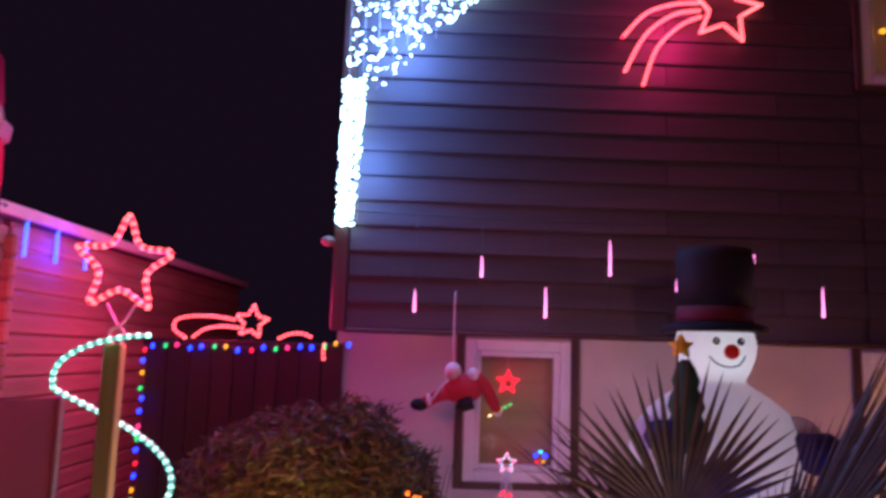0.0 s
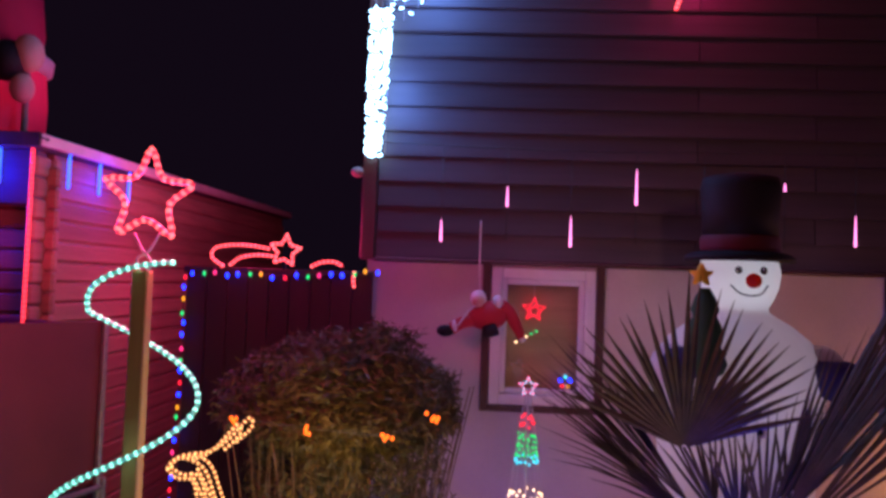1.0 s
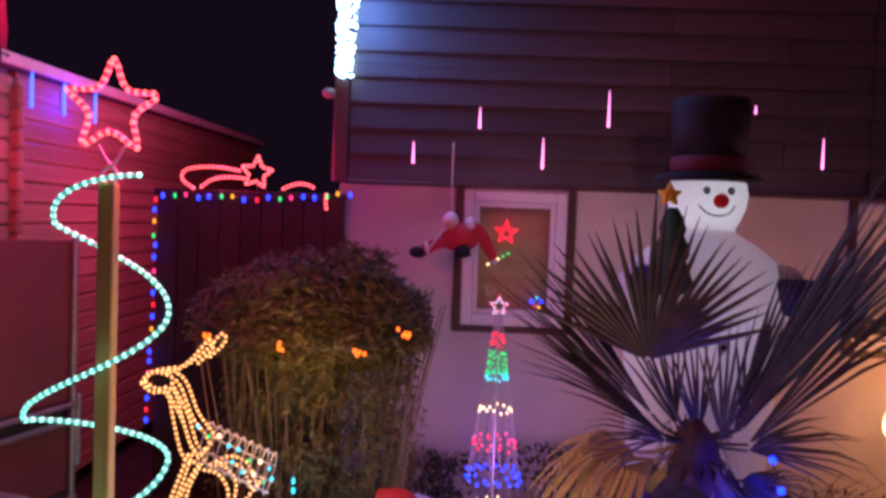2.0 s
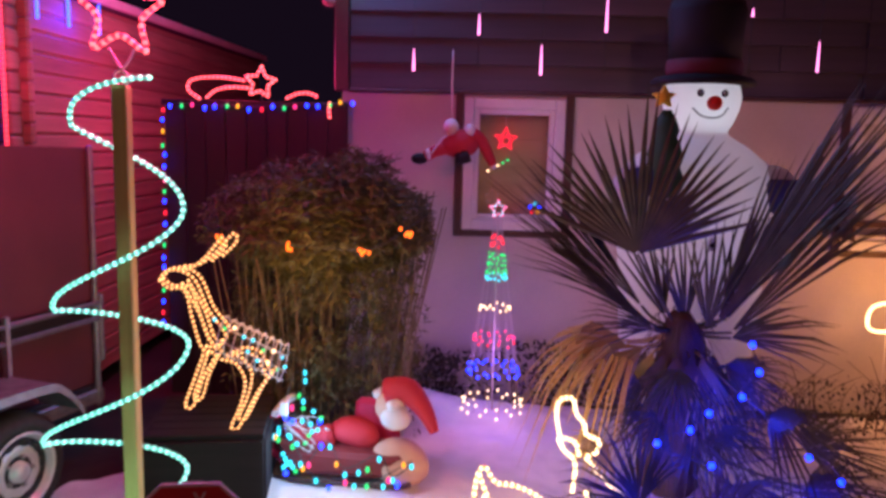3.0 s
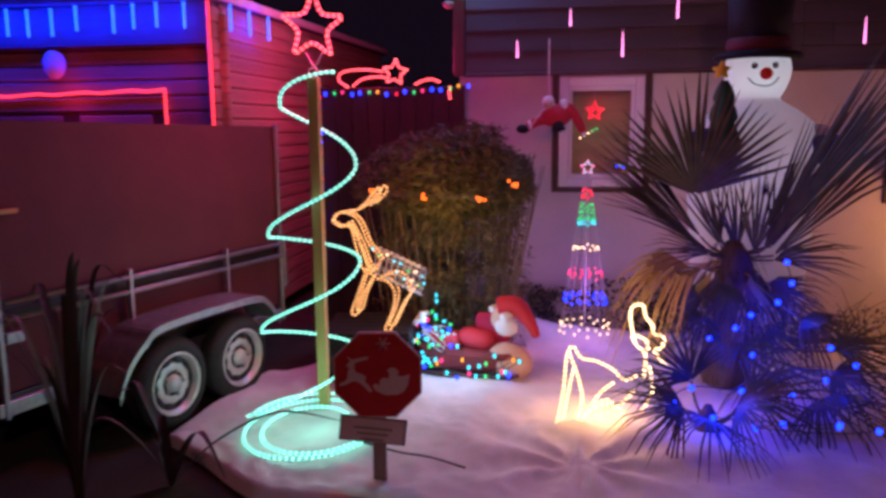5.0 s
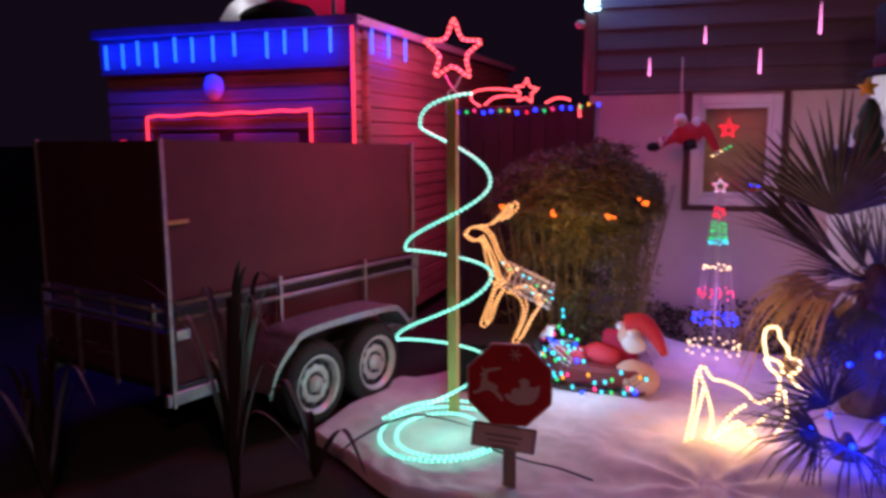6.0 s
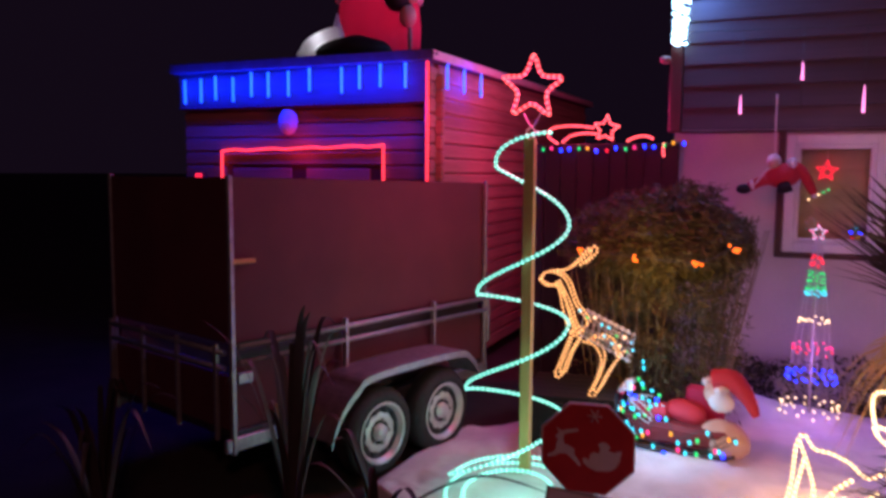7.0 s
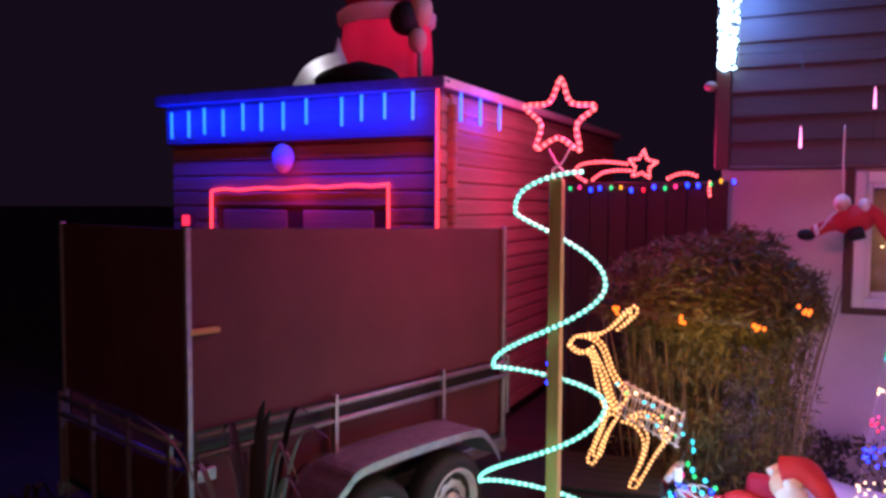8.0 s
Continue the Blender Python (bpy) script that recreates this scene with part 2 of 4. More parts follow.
def ball(c, s, seg=20, bm=None, noise_amp=0.0):
    out = bm or bmesh.new()
    made = bmesh.ops.create_uvsphere(out, u_segments=seg, v_segments=seg // 2 + 2, radius=1, matrix=Matrix.Translation(c) @ Matrix.Diagonal((*s, 1)))
    for v in made["verts"]:
        if noise_amp:
            v.co += (v.co - Vector(c)).normalized() * noise.noise(v.co * 5) * noise_amp
        for f in v.link_faces:
            f.smooth = True
    return out


def lathe(profile, n=28, centre=(0, 0, 0), bm=None, squash=1.0, caps=True):
    out = bm or bmesh.new()
    c = Vector(centre)
    rings = [[out.verts.new(c + Vector((r * math.cos(k * math.tau / n), squash * r * math.sin(k * math.tau / n), z))) for k in range(n)] for r, z in profile]
    for a, b in zip(rings, rings[1:]):
        for k in range(n):
            f = out.faces.new((a[k], a[(k + 1) % n], b[(k + 1) % n], b[k]))
            f.smooth = True
    if caps:
        out.faces.new(rings[0][::-1])
        out.faces.new(rings[-1])
    return out


def figure(name, pieces, label, category, place=(0, 0, 0), rz=0):
    """One plain mesh out of several shaped pieces, each with its material."""
    me = bpy.data.meshes.new(name)
    verts, faces, index, mats = [], [], [], []
    for bm, material in pieces:
        if material not in mats:
            mats.append(material)
        base = len(verts)
        bm.verts.index_update()
        verts += [v.co[:] for v in bm.verts]
        for f in bm.faces:
            faces.append([base + v.index for v in f.verts])
            index.append(mats.index(material))
        bm.free()
    me.from_pydata(verts, [], faces)
    for m in mats:
        me.materials.append(m)
    for p, k in zip(me.polygons, index):
        p.material_index, p.use_smooth = k, True
    ob = new(name, me)
    ob.matrix_basis = pose(*place, 0, 0, rz)
    return tagged(ob, label, category)


def structure(name, bm, material, label, category):
    return tagged(part(name, bm, material), label, category, kind="structure")


# ---- ground and the white sheet ----
bm = bmesh.new()
xs = [-400, -60] + [-12 + .5 * k for k in range(49)] + [60, 400]
ys = [-400, -60] + [-10 + .5 * k for k in range(49)] + [60, 400]
grid = [[bm.verts.new((x, y, -.012 + .018 * noise.noise((x * .9, y * .9, 0)) if abs(x) < 13 and abs(y) < 15 else -.02)) for x in xs] for y in ys]
for a, b in zip(grid, grid[1:]):
    for k in range(len(xs) - 1):
        bm.faces.new((a[k], a[k + 1], b[k + 1], b[k]))
structure("ground", smooth_mesh(bm), M_SOIL, "dark bare garden soil in the night", "ground")


def sheet_front(x):
    """The y of the sheet's near edge."""
    return 2.95 - .76 * (x + 1.88) if x < -1.1 else max(2.36 - .22 * (x + 1.1), 1.95) + .04 * math.sin((x + 1.1) * 5)


def sheet_back(x):
    return min(3.05 + 5.5 * (x + 1.95), 4.2 + .8 * (x + 1.7), 5.62)


def fold(x, y):
    h = .05 + .045 * noise.noise((x * 1.3, y * 1.3, 3)) + .026 * noise.noise((x * 4, y * 3.2, 7)) + .016 * abs(noise.noise((x * 7 + y * 3, y * 5, 5))) + .010 * noise.noise((x * 14, y * 12, 1))
    r = math.hypot(x - .50, y - 2.95)
    h += .022 * math.sin(9 * math.atan2(y - 2.95, x - .50)) * max(0, 1 - r / .9)
    h += .14 * math.exp(-((x + .1) ** 2 / .12 + (y - 5.45) ** 2 / .05)) + .08 * math.exp(-((x - .6) ** 2 / .3 + (y - 5.4) ** 2 / .06))
    return max(h, .012)


bm = bmesh.new()
COLS, DEEP = 220, 120
rows = []
for i in range(COLS + 1):
    x = -1.95 + 6.15 * i / COLS
    a, b = sheet_front(x), sheet_back(x)
    rows.append([])
    for j in range(DEEP + 1):
        y = a + (b - a) * j / DEEP
        edge = min(j, DEEP - j, i, COLS - i) / 3
        rows[-1].append(bm.verts.new((x + .03 * noise.noise((y * 3, x, 0)), y, fold(x, y) * min(1, edge) + .012)))
for a, b in zip(rows, rows[1:]):
    for j in range(DEEP):
        bm.faces.new((a[j], b[j], b[j + 1], a[j + 1]))
sheet = part("fleece_sheet", smooth_mesh(bm), M_SHEET)
tagged(sheet, "rumpled white fleece sheet spread over the garden bed", "ground cover")

# ---- the house ----
W = 5.86
bm = bmesh.new()
for x0, x1, z0, z1 in ((-.55, .32, 0, 2.29), (.32, 1.045, 0, 1.30), (.32, 1.045, 2.245, 2.29), (1.045, 3.04, 0, 2.29), (3.04, 4.29, 0, 1.22), (3.04, 4.29, 2.24, 2.29), (4.29, 9.0, 0, 2.29)):
    box(x0, x1, W, W + .25, z0, z1, 0, bm)
wall_front = structure("wall_front", bm, M_PLASTER, "smooth pale plaster ground-floor house wall", "wall")
bm = bmesh.new()
for x0, x1, z0, z1 in ((-.55, 3.14, 2.29, 6.2), (3.14, 4.3, 2.29, 4.15), (3.14, 4.3, 5.3, 6.2), (4.3, 9, 2.29, 6.2)):
    box(x0, x1, W + .01, W + .25, z0, z1, 0, bm)
wall_upper = structure("wall_upper", bm, M_CLAD, "dark timber-clad upper house wall", "wall")
structure("wall_side", box(-.55, -.30, W + .25, 11, 0, 6.2, 0), M_PLASTER, "plain side wall of the house", "wall")
structure("wall_far", box(8.75, 9, W + .25, 11, 0, 6.2, 0), M_PLASTER, "plain far side wall of the house", "wall")
structure("wall_back", box(-.55, 9, 11, 11.25, 0, 6.2, 0), M_PLASTER, "plain back wall of the house", "wall")
structure("roof", box(-.75, 9.2, W - .25, 11.4, 6.2, 6.42, .02), M_ROOF, "dark flat roof edge over the house", "roof")
structure("corner_trim", box(-.60, -.50, W - .045, W + .05, 2.27, 6.2), M_TRIM, "dark timber corner board", "trim")
structure("drip_trim", box(-.50, 9, W - .050, W, 2.262, 2.285, .004), M_TRIM, "dark drip board under the cladding", "trim")


def window(name, x0, x1, z0, z1, label, blind, trim=True, sash=0):
    w = thing(name, label, "window", kind="structure")
    f = .075
    for n_, a in (("frame_side", (x0, x0 + f, z0, z1)), ("frame_side", (x1 - f, x1, z0, z1)), ("frame_top", (x0 + f, x1 - f, z1 - f, z1)), ("frame_bottom", (x0 + f, x1 - f, z0, z0 + f))):
        part(n_, box(a[0], a[1], W - .02, W + .07, a[2], a[3], .008), M_PVC, w)
    g = .04
    for n_, a in (("sash_side", (x0 + f, x0 + f + g, z0 + f, z1 - f)), ("sash_side", (x1 - f - g, x1 - f, z0 + f, z1 - f)), ("sash_top", (x0 + f + g, x1 - f - g, z1 - f - g, z1 - f)), ("sash_bottom", (x0 + f + g, x1 - f - g, z0 + f, z0 + f + g))):
        part(n_, box(a[0], a[1], W + .005, W + .06, a[2], a[3], .008), M_PVC, w)
    pane = part("pane", box(x0 + f + g, x1 - f - g, W + .03, W + .036, z0 + f + g, z1 - f - g, 0), M_GLASS, w)
    pane.visible_shadow = False
    part("blind", box(x0 + f, x1 - f, W + .16, W + .17, z0 + .02, z1 - .02, 0), blind, w, "drawn woven blind")
    if trim:
        for n_, a in (("trim_side", (x0 - .055, x0, z0 - .045, z1 + .02)), ("trim_side", (x1, x1 + .055, z0 - .045, z1 + .02)), ("trim_bottom", (x0, x1, z0 - .045, z0))):
            part(n_, box(a[0], a[1], W - .03, W + .01, a[2], a[3], .005), M_TRIM, w, "dark brown window surround")
    return w


window("window_1", .32, 1.045, 1.30, 2.245, "white plastic window with a dark brown surround", M_BLIND)
window("window_2", 3.04, 4.29, 1.22, 2.24, "wide white window with a pale roller blind", M_WHITEF)
w3 = window("window_3", 3.14, 4.30, 4.15, 5.30, "upstairs window with a greenish glowing ornament", M_BLIND)
part("sill_ornament", ball((3.30, W - .03, 4.56), (.03, .02, .02), 10), BULB["yellow"], w3)
board = thing("shelf_board", "dark wooden shelf with small pots under the window", "shelf", (2.98, W, 1.43))
part("board", box(-.02, 1.2, -.22, -.02, -.02, .02), M_TRIM, board)
for k in range(4):
    part("bracket", box(.05 + .33 * k, .08 + .33 * k, -.20, -.03, -.12, -.02), M_TRIM, board)

# ---- the log shed ----
SX, SY, SB, SL = -2.42, 5.05, 10.6, -4.98


def roof_z(y):
    return 2.83 + .015 * (y - SY)


shed = thing("garden_shed", "log garden shed with a gently sloping roof", "shed", (0, 0, 0))
LOG = .128


def log(length, axis, ends=.09):
    bm = box(0, length, -.03, .03, 0, LOG - .006, .014) if axis == "x" else box(-.03, .03, 0, length, 0, LOG - .006, .014)
    me = bpy.data.meshes.new("log")
    bm.to_mesh(me)
    bm.free()
    me.materials.append(M_LOG)
    return me


def log_object(me, x, y, z):
    ob = new("log", me)
    ob.parent, ob.location = shed, (x, y, z)


DX0, DX1, DZ = -4.58, -2.92, 2.07
full, left, right, side, nub = log(SX - SL + .18, "x"), log(DX0 - SL + .09, "x"), log(SX - DX1 + .09, "x"), log(SB - SY, "y"), log(.16, "y")
for k in range(21):
    z = .06 + LOG * k
    if z + LOG < DZ:
        log_object(left, SL - .09, SY, z)
        log_object(right, DX1, SY, z)
    else:
        log_object(full, SL - .09, SY, z)
    log_object(nub, SX, SY - .12 - .035, z + LOG / 2 - .01)
for k in range(21):
    log_object(side, SX, SY + .035, .06 + LOG / 2 + LOG * k)
bm = box(SX - .028, SX + .018, SY + .04, SB, 2.2, 2.8, 0)
for v in bm.verts:
    if v.co.z > 2.5:
        v.co.z = roof_z(v.co.y) - .005
part("gable_board", bm, M_LOG, shed)
part("back_wall", box(SL, SX, SB, SB + .06, 0, 2.8), M_LOG, shed)
part("far_wall", box(SL - .03, SL + .03, SY, SB, 0, 2.8), M_LOG, shed)
bm = box(SL - .06, SX + .06, SY - .22, SB + .2, 0, .07, .01)
for v in bm.verts:
    v.co.z += roof_z(v.co.y) + .0
part("roof", bm, M_ROOF, shed, "dark roofing felt")
bm = box(SX + .06, SX + .09, SY - .23, SB + .2, .015, .085, .005)
for v in bm.verts:
    v.co.z += roof_z(v.co.y)
part("side_fascia", bm, M_ALU, shed, "pale painted verge board")
part("front_fascia", box(SL - .06, SX + .09, SY - .25, SY - .22, 2.83, 2.915, .005), M_ROOF, shed, "dark front fascia board")
part("eave_board", box(SL - .04, SX + .02, SY - .15, SY - .04, 2.50, 2.828, .008), M_EAVE, shed, "deep eave board carrying the icicle lights")
door = part("door", box(DX0 + .01, DX1 - .01, SY - .01, SY + .03, .06, DZ), M_TRIM, shed, "closed dark double door")
for k in range(2):
    part("door_panel", box(DX0 + .08 + .82 * k, DX0 + .74 + .82 * k, SY - .03, SY - .012, .25, DZ - .12), M_LOG, door)
orn = part("round_lamp", ball((-3.82, SY - .10, 2.37), (.10, .06, .12), 20), M_WHITEF)
tagged(orn, "round frosted wall lamp over the shed door, unlit", "wall lamp")


def icicle(x, y, z, h=.22):
    t = thing("icicle_light", "glowing blue hanging icicle light tube", "light tube", (x, y, z - h), group="icicle lights on the shed")
    part("tube", tube([(0, 0, 0), (0, 0, h)], .009, 6), G_BLUE, t)
    part("glowing_core", beads([[(0, 0, .01), (0, 0, h - .01)]], .022, .0125), G_BLUEB, t, kind="stuff")
    return t


first = icicle(-4.93, SY - .17, 2.775)
for k, x in enumerate((-4.74, -4.57, -4.37, -4.165, -3.98, -3.765, -3.545, -3.22, -3.045, -2.845, -2.61)):
    copy_thing(first, pose(x, SY - .17, 2.56 + .018 * math.sin(k * 2.4) + .085 * k / 11))
for k, y in enumerate((5.20, 5.59, 6.03)):
    copy_thing(first, pose(SX + .055, y, 2.63 + .005 * k))
string = thing("icicle_cable", "thin cable the icicle lights hang from", "cable")
part("cable", tube(curve([(SL, SY - .17, 2.79), (-4.0, SY - .17, 2.81), (SX, SY - .17, 2.87), (SX + .055, SY - .1, 2.87), (SX + .055, 7, 2.86)]), .004, 4), M_CABLE, string)

garland = thing("door_garland", "red rope light round the shed door", "rope light")
gy = SY - .06
rope(garland, [[(-4.61, gy, 1.5), (-4.60, gy, 2.11), *[(-4.60 + 1.72 * k / 12, gy, 2.115 + .035 * k / 12 + .008 * math.sin(k * 2.1)) for k in range(1, 12)], (-2.875, gy, 2.155), (-2.87, gy, 1.5)]], G_RED2, G_REDB, .011, .03)
# Glowing box put in for a red reflection on the shed front.
lantern = thing("red_lantern", "small glowing red box imitating a light reflection beside the shed door", "lantern", (-4.84, SY - .05, 1.80))
part("case", box(-.05, .05, -.06, 0, 0, .11, .01), M_TRIM, lantern)
part("pane", box(-.04, .04, -.066, -.0605, .012, .098, .004), G_RED, lantern)
corner_rope = thing("corner_rope_light", "red rope light down the shed corner", "rope light")
rope(corner_rope, [[(SX + .02, SY - .19, 1.45), (SX + .02, SY - .19, 2.84)]], G_RED2, G_REDB, .011, .03)

# ---- the dark fence panel and its coloured lights ----
fence = thing("garden_fence", "dark stained board fence panel beside the house", "fence", (.065, 5.78, 0))
for k in range(9):
    part("board", box(-1.86 + .145 * k, -1.86 + .145 * k + .139, -.012, .012, .03, 2.14, .004), M_PANEL, fence)
part("top_rail", box(-1.88, -.56, -.03, .03, 2.14, 2.18, .005), M_PANEL, fence)
part("rear_rail", box(-1.86, -.56, .013, .05, .3, .38, .004), M_PANEL, fence)
part("rear_rail", box(-1.86, -.56, .013, .05, 1.8, 1.88, .004), M_PANEL, fence)


def bulb_string(name, label, line, colours, step, r=.012, group="", drop=.02, cable=True):
    t = thing(name, label, "string lights", group=group)
    if cable:
        part("cable", tube(line, .003, 4), M_CABLE, t)
    for k, (p, d) in enumerate(spread(line, step)):
        off = Vector((random.uniform(-.3, .3), random.uniform(-.4, 0), random.uniform(-1, .2))) * drop
        part("bulb", ball(p + off, (r, r, r * 1.5), 8), BULB[colours[k % len(colours)]], t)
    return t


MULTI = ["blue", "yellow", "green", "blue", "blue", "pink", "green", "blue", "red"]
fence_lights = bulb_string("fence_string_lights", "coloured bulbs along the top and side of the fence", curve([(-.52, 5.70, 2.19), (-.9, 5.70, 2.145), (-1.4, 5.70, 2.135), (-1.80, 5.70, 2.145), (-1.85, 5.70, 2.05), (-1.845, 5.70, 1.5), (-1.88, 5.70, .75), (-1.88, 5.70, .55)], 10), MULTI, .08, .012)

fence_lights.location.x = .065

shoot = thing("shooting_star_light", "red rope light shooting star on the fence", "light figure", (.06, 0, -.01))
yy = 5.735
rope(shoot, [curve([(-1.60, yy, 2.20), (-1.67, yy, 2.25), (-1.665, yy, 2.31), (-1.58, yy, 2.34), (-1.42, yy, 2.345), (-1.27, yy, 2.325)]), curve([(-1.54, yy, 2.21), (-1.47, yy, 2.26), (-1.36, yy, 2.28), (-1.25, yy, 2.275)])], G_RED2, G_STARB, .010, .03, name="tail")
rope(shoot, [star_points(-1.165, yy, 2.315, .11, .5, .1)], G_RED2, G_STARB, .010, .03, True, name="star")
part("stand", tube([(-1.16, yy + .02, 2.17), (-1.16, yy + .02, 2.25)], .004, 4), M_CABLE, shoot)
shoot2 = thing("curved_light", "short red curved rope light on the fence top", "light figure", (.055, 0, 0))
rope(shoot2, [curve([(-.97, yy, 2.205), (-.90, yy, 2.235), (-.82, yy, 2.24), (-.76, yy, 2.215)]), curve([(-.67, yy - .03, 2.17), (-.675, yy - .03, 2.12), (-.67, yy - .03, 2.08)])], G_RED2, G_STARB, .010, .03)

# ---- the post with spiral and star ----
post = thing("wooden_post", "pale pine post standing on the sheet", "post")
bm = box(-.032, .032, -.032, .032, 0, 1, .005)
for v in bm.verts:
    v.co = Vector((-1.123 + v.co.x, 3.55 + v.co.y, .03 + 2.10 * v.co.z))
part("shaft", bm, M_POST, post)
spiral = thing("spiral_tree_light", "cyan rope light spiral tree wound round a post", "light figure")
keys = [(.12, 2.165), (-.215, 1.955), (.25, 1.60), (-.33, 1.155), (.26, 1.01), (-.40, .535), (.24, .43), (-.37, .10), (.40, .06), (-.38, .05), (.36, .05), (-.28, .05), (.22, .06)]
pts = []
for k in range(len(keys) - 1):
    for s in range(16):
        u = s / 16
        ang = math.pi * (k + u)
        ra, za = abs(keys[k][0]), keys[k][1]
        rb, zb = abs(keys[k + 1][0]), keys[k + 1][1]
        w = (1 - math.cos(math.pi * u)) / 2
        rad, z = ra + (rb - ra) * w, za + (zb - za) * u ** (1.55 if k % 2 else 1.1)
        x = rad * math.cos(ang)
        if k == 0:
            x, z = .12 - .335 * math.sin(math.pi / 2 * u), za + (zb - za) * u ** 1.7
        low = max(0, min(1, (.42 - z) / .30))
        pts.append(Vector((-1.123 + .06 * low + x, 3.55 - .42 * low - rad * math.sin(ang) * (.36 + .84 * low), z + .05 * low)))
rope(spiral, [pts], G_CYAN, G_CYANB, .0095, .034, bead_r=.0115)
part("power_cable", tube(curve([(-.8, 2.95, .12), (-.5, 2.85, .10), (-.30, 2.80, .10), (-.1, 2.70, .10)]), .006, 5), M_CABLE, spiral)
star = thing("star_light", "red rope light star on top of the post", "light figure")
rope(star, [curve(star_points(-1.118, 3.55, 2.430, .190, .50, .04), 4, True)], G_RED, G_STARB, .010, .034, True, bead_r=.0135)
part("wire_stand", tube(curve([(-1.115, 3.55, 2.10), (-1.15, 3.55, 2.17), (-1.10, 3.55, 2.21), (-1.06, 3.55, 2.28)]), .006, 5), M_WIRE, star)
part("wire_stand", tube(curve([(-1.125, 3.55, 2.10), (-1.09, 3.55, 2.16), (-1.13, 3.55, 2.21), (-1.17, 3.55, 2.28)]), .006, 5), M_WIRE, star)

# ---- the sign ----
sign = thing("octagonal_sign", "red octagonal sign with white deer and sleigh shapes", "sign", (-.53, 2.62, 0), 8)
part("post", box(-.035, .035, .004, .034, 0, .82, .005), M_GREY, sign)
R8 = .222


def octagon(r, y0, y1):
    bm = bmesh.new()
    ring = [(r / math.cos(math.pi / 8) * math.sin(math.pi / 8 + k * math.pi / 4), r / math.cos(math.pi / 8) * math.cos(math.pi / 8 + k * math.pi / 4)) for k in range(8)]
    a = [bm.verts.new((x, y0, z)) for x, z in ring]
    b = [bm.verts.new((x, y1, z)) for x, z in ring]
    bm.faces.new(a)
    bm.faces.new(b[::-1])
    for k in range(8):
        bm.faces.new((a[k], b[k], b[(k + 1) % 8], a[(k + 1) % 8]))
    bmesh.ops.recalc_face_normals(bm, faces=bm.faces)
    return bm


def flat(outline, y0, y1):
    bm = bmesh.new()
    a = [bm.verts.new((x, y0, z)) for x, z in outline]
    b = [bm.verts.new((x, y1, z)) for x, z in outline]
    bm.faces.new(a)
    bm.faces.new(b[::-1])
    for k in range(len(outline)):
        bm.faces.new((a[k], b[k], b[(k + 1) % len(outline)], a[(k + 1) % len(outline)]))
    bmesh.ops.recalc_face_normals(bm, faces=bm.faces)
    bmesh.ops.triangulate(bm, faces=bm.faces)
    return bm


face = part("face", octagon(R8, -.010, .002), M_SIGNW, sign)
part("red_field", octagon(R8 - .008, -.013, -.0105), M_SIGNR, face)
plate = part("lower_plate", box(-.17, .17, -.012, .002, -.36, -.222, .004), M_GREY, sign, "small pale framed plate")
part("plate_frame", box(-.157, .157, -.015, -.0125, -.35, -.232, .002), M_SIGNW, plate)
for k in range(3):
    part("text_bar", box(-.10 + .02 * k, .10 - .02 * k, -.018, -.0155, -.285 - .03 * k, -.274 - .03 * k, .001), M_GREY, plate)
DEER = [(x * .9, z * .9) for x, z in [(-0.174, 0.056), (-0.151, 0.082), (-0.167, 0.109), (-0.140, 0.091), (-0.107, 0.100), (-0.056, 0.109), (-0.049, 0.096), (-0.100, 0.082), (-0.125, 0.073), (-0.129, 0.045), (-0.125, 0.022), (-0.089, 0.007), (-0.067, -0.007), (-0.071, -0.033), (-0.049, -0.060), (-0.031, -0.091), (-0.045, -0.096), (-0.071, -0.069), (-0.094, -0.047), (-0.116, -0.033), (-0.145, -0.033), (-0.174, -0.051), (-0.209, -0.060), (-0.214, -0.047), (-0.183, -0.033), (-0.169, -0.016), (-0.165, 0.020), (-0.156, 0.047)]]
SLEIGH = [(x * .9, z * .9) for x, z in [(-0.027, -0.056), (-0.009, -0.047), (0.009, -0.060), (0.013, -0.029), (0.036, -0.011), (0.058, -0.020), (0.067, 0.011), (0.053, 0.029), (0.076, 0.047), (0.102, 0.042), (0.120, 0.020), (0.107, 0.002), (0.138, -0.007), (0.178, 0.007), (0.169, -0.051), (0.147, -0.091), (0.116, -0.109), (0.045, -0.114), (0.004, -0.096), (-0.018, -0.078)]]
part("white_deer_shape", flat(DEER, -.016, -.0135), M_SIGNW, face)
part("white_sleigh_shape", flat(SLEIGH, -.016, -.0135), M_SIGNW, face)
bm = bmesh.new()
for k in range(3):
    c, s = math.cos(k * math.pi / 3), math.sin(k * math.pi / 3)
    tube([(.03 - .035 * c, -.014, .165 - .035 * s), (.03 + .035 * c, -.014, .165 + .035 * s)], .004, 4, False, bm)
part("snowflake", bm, M_SIGNW, face)
for o in sign.children:
    if o.name.split(".")[0] in ("face", "lower_plate"):
        o.location.z = .605
    if o.name.split(".")[0] == "lower_plate":
        o.rotation_euler.y = radians(6)

# ---- the trailer ----
trailer = thing("trailer", "twin-axle box trailer with brown board sides", "trailer", (-2.483, 2.438, 0), 73)
L, WD = 2.36, 1.36


def side_boards(name, x0, x1, y0, y1, z0, z1, count):
    for k in range(count):
        a, b = z0 + (z1 - z0) * k / count, z0 + (z1 - z0) * (k + 1) / count
        part(name, box(x0, x1, y0, y1, a, b - .004, .003), M_BOX, trailer)


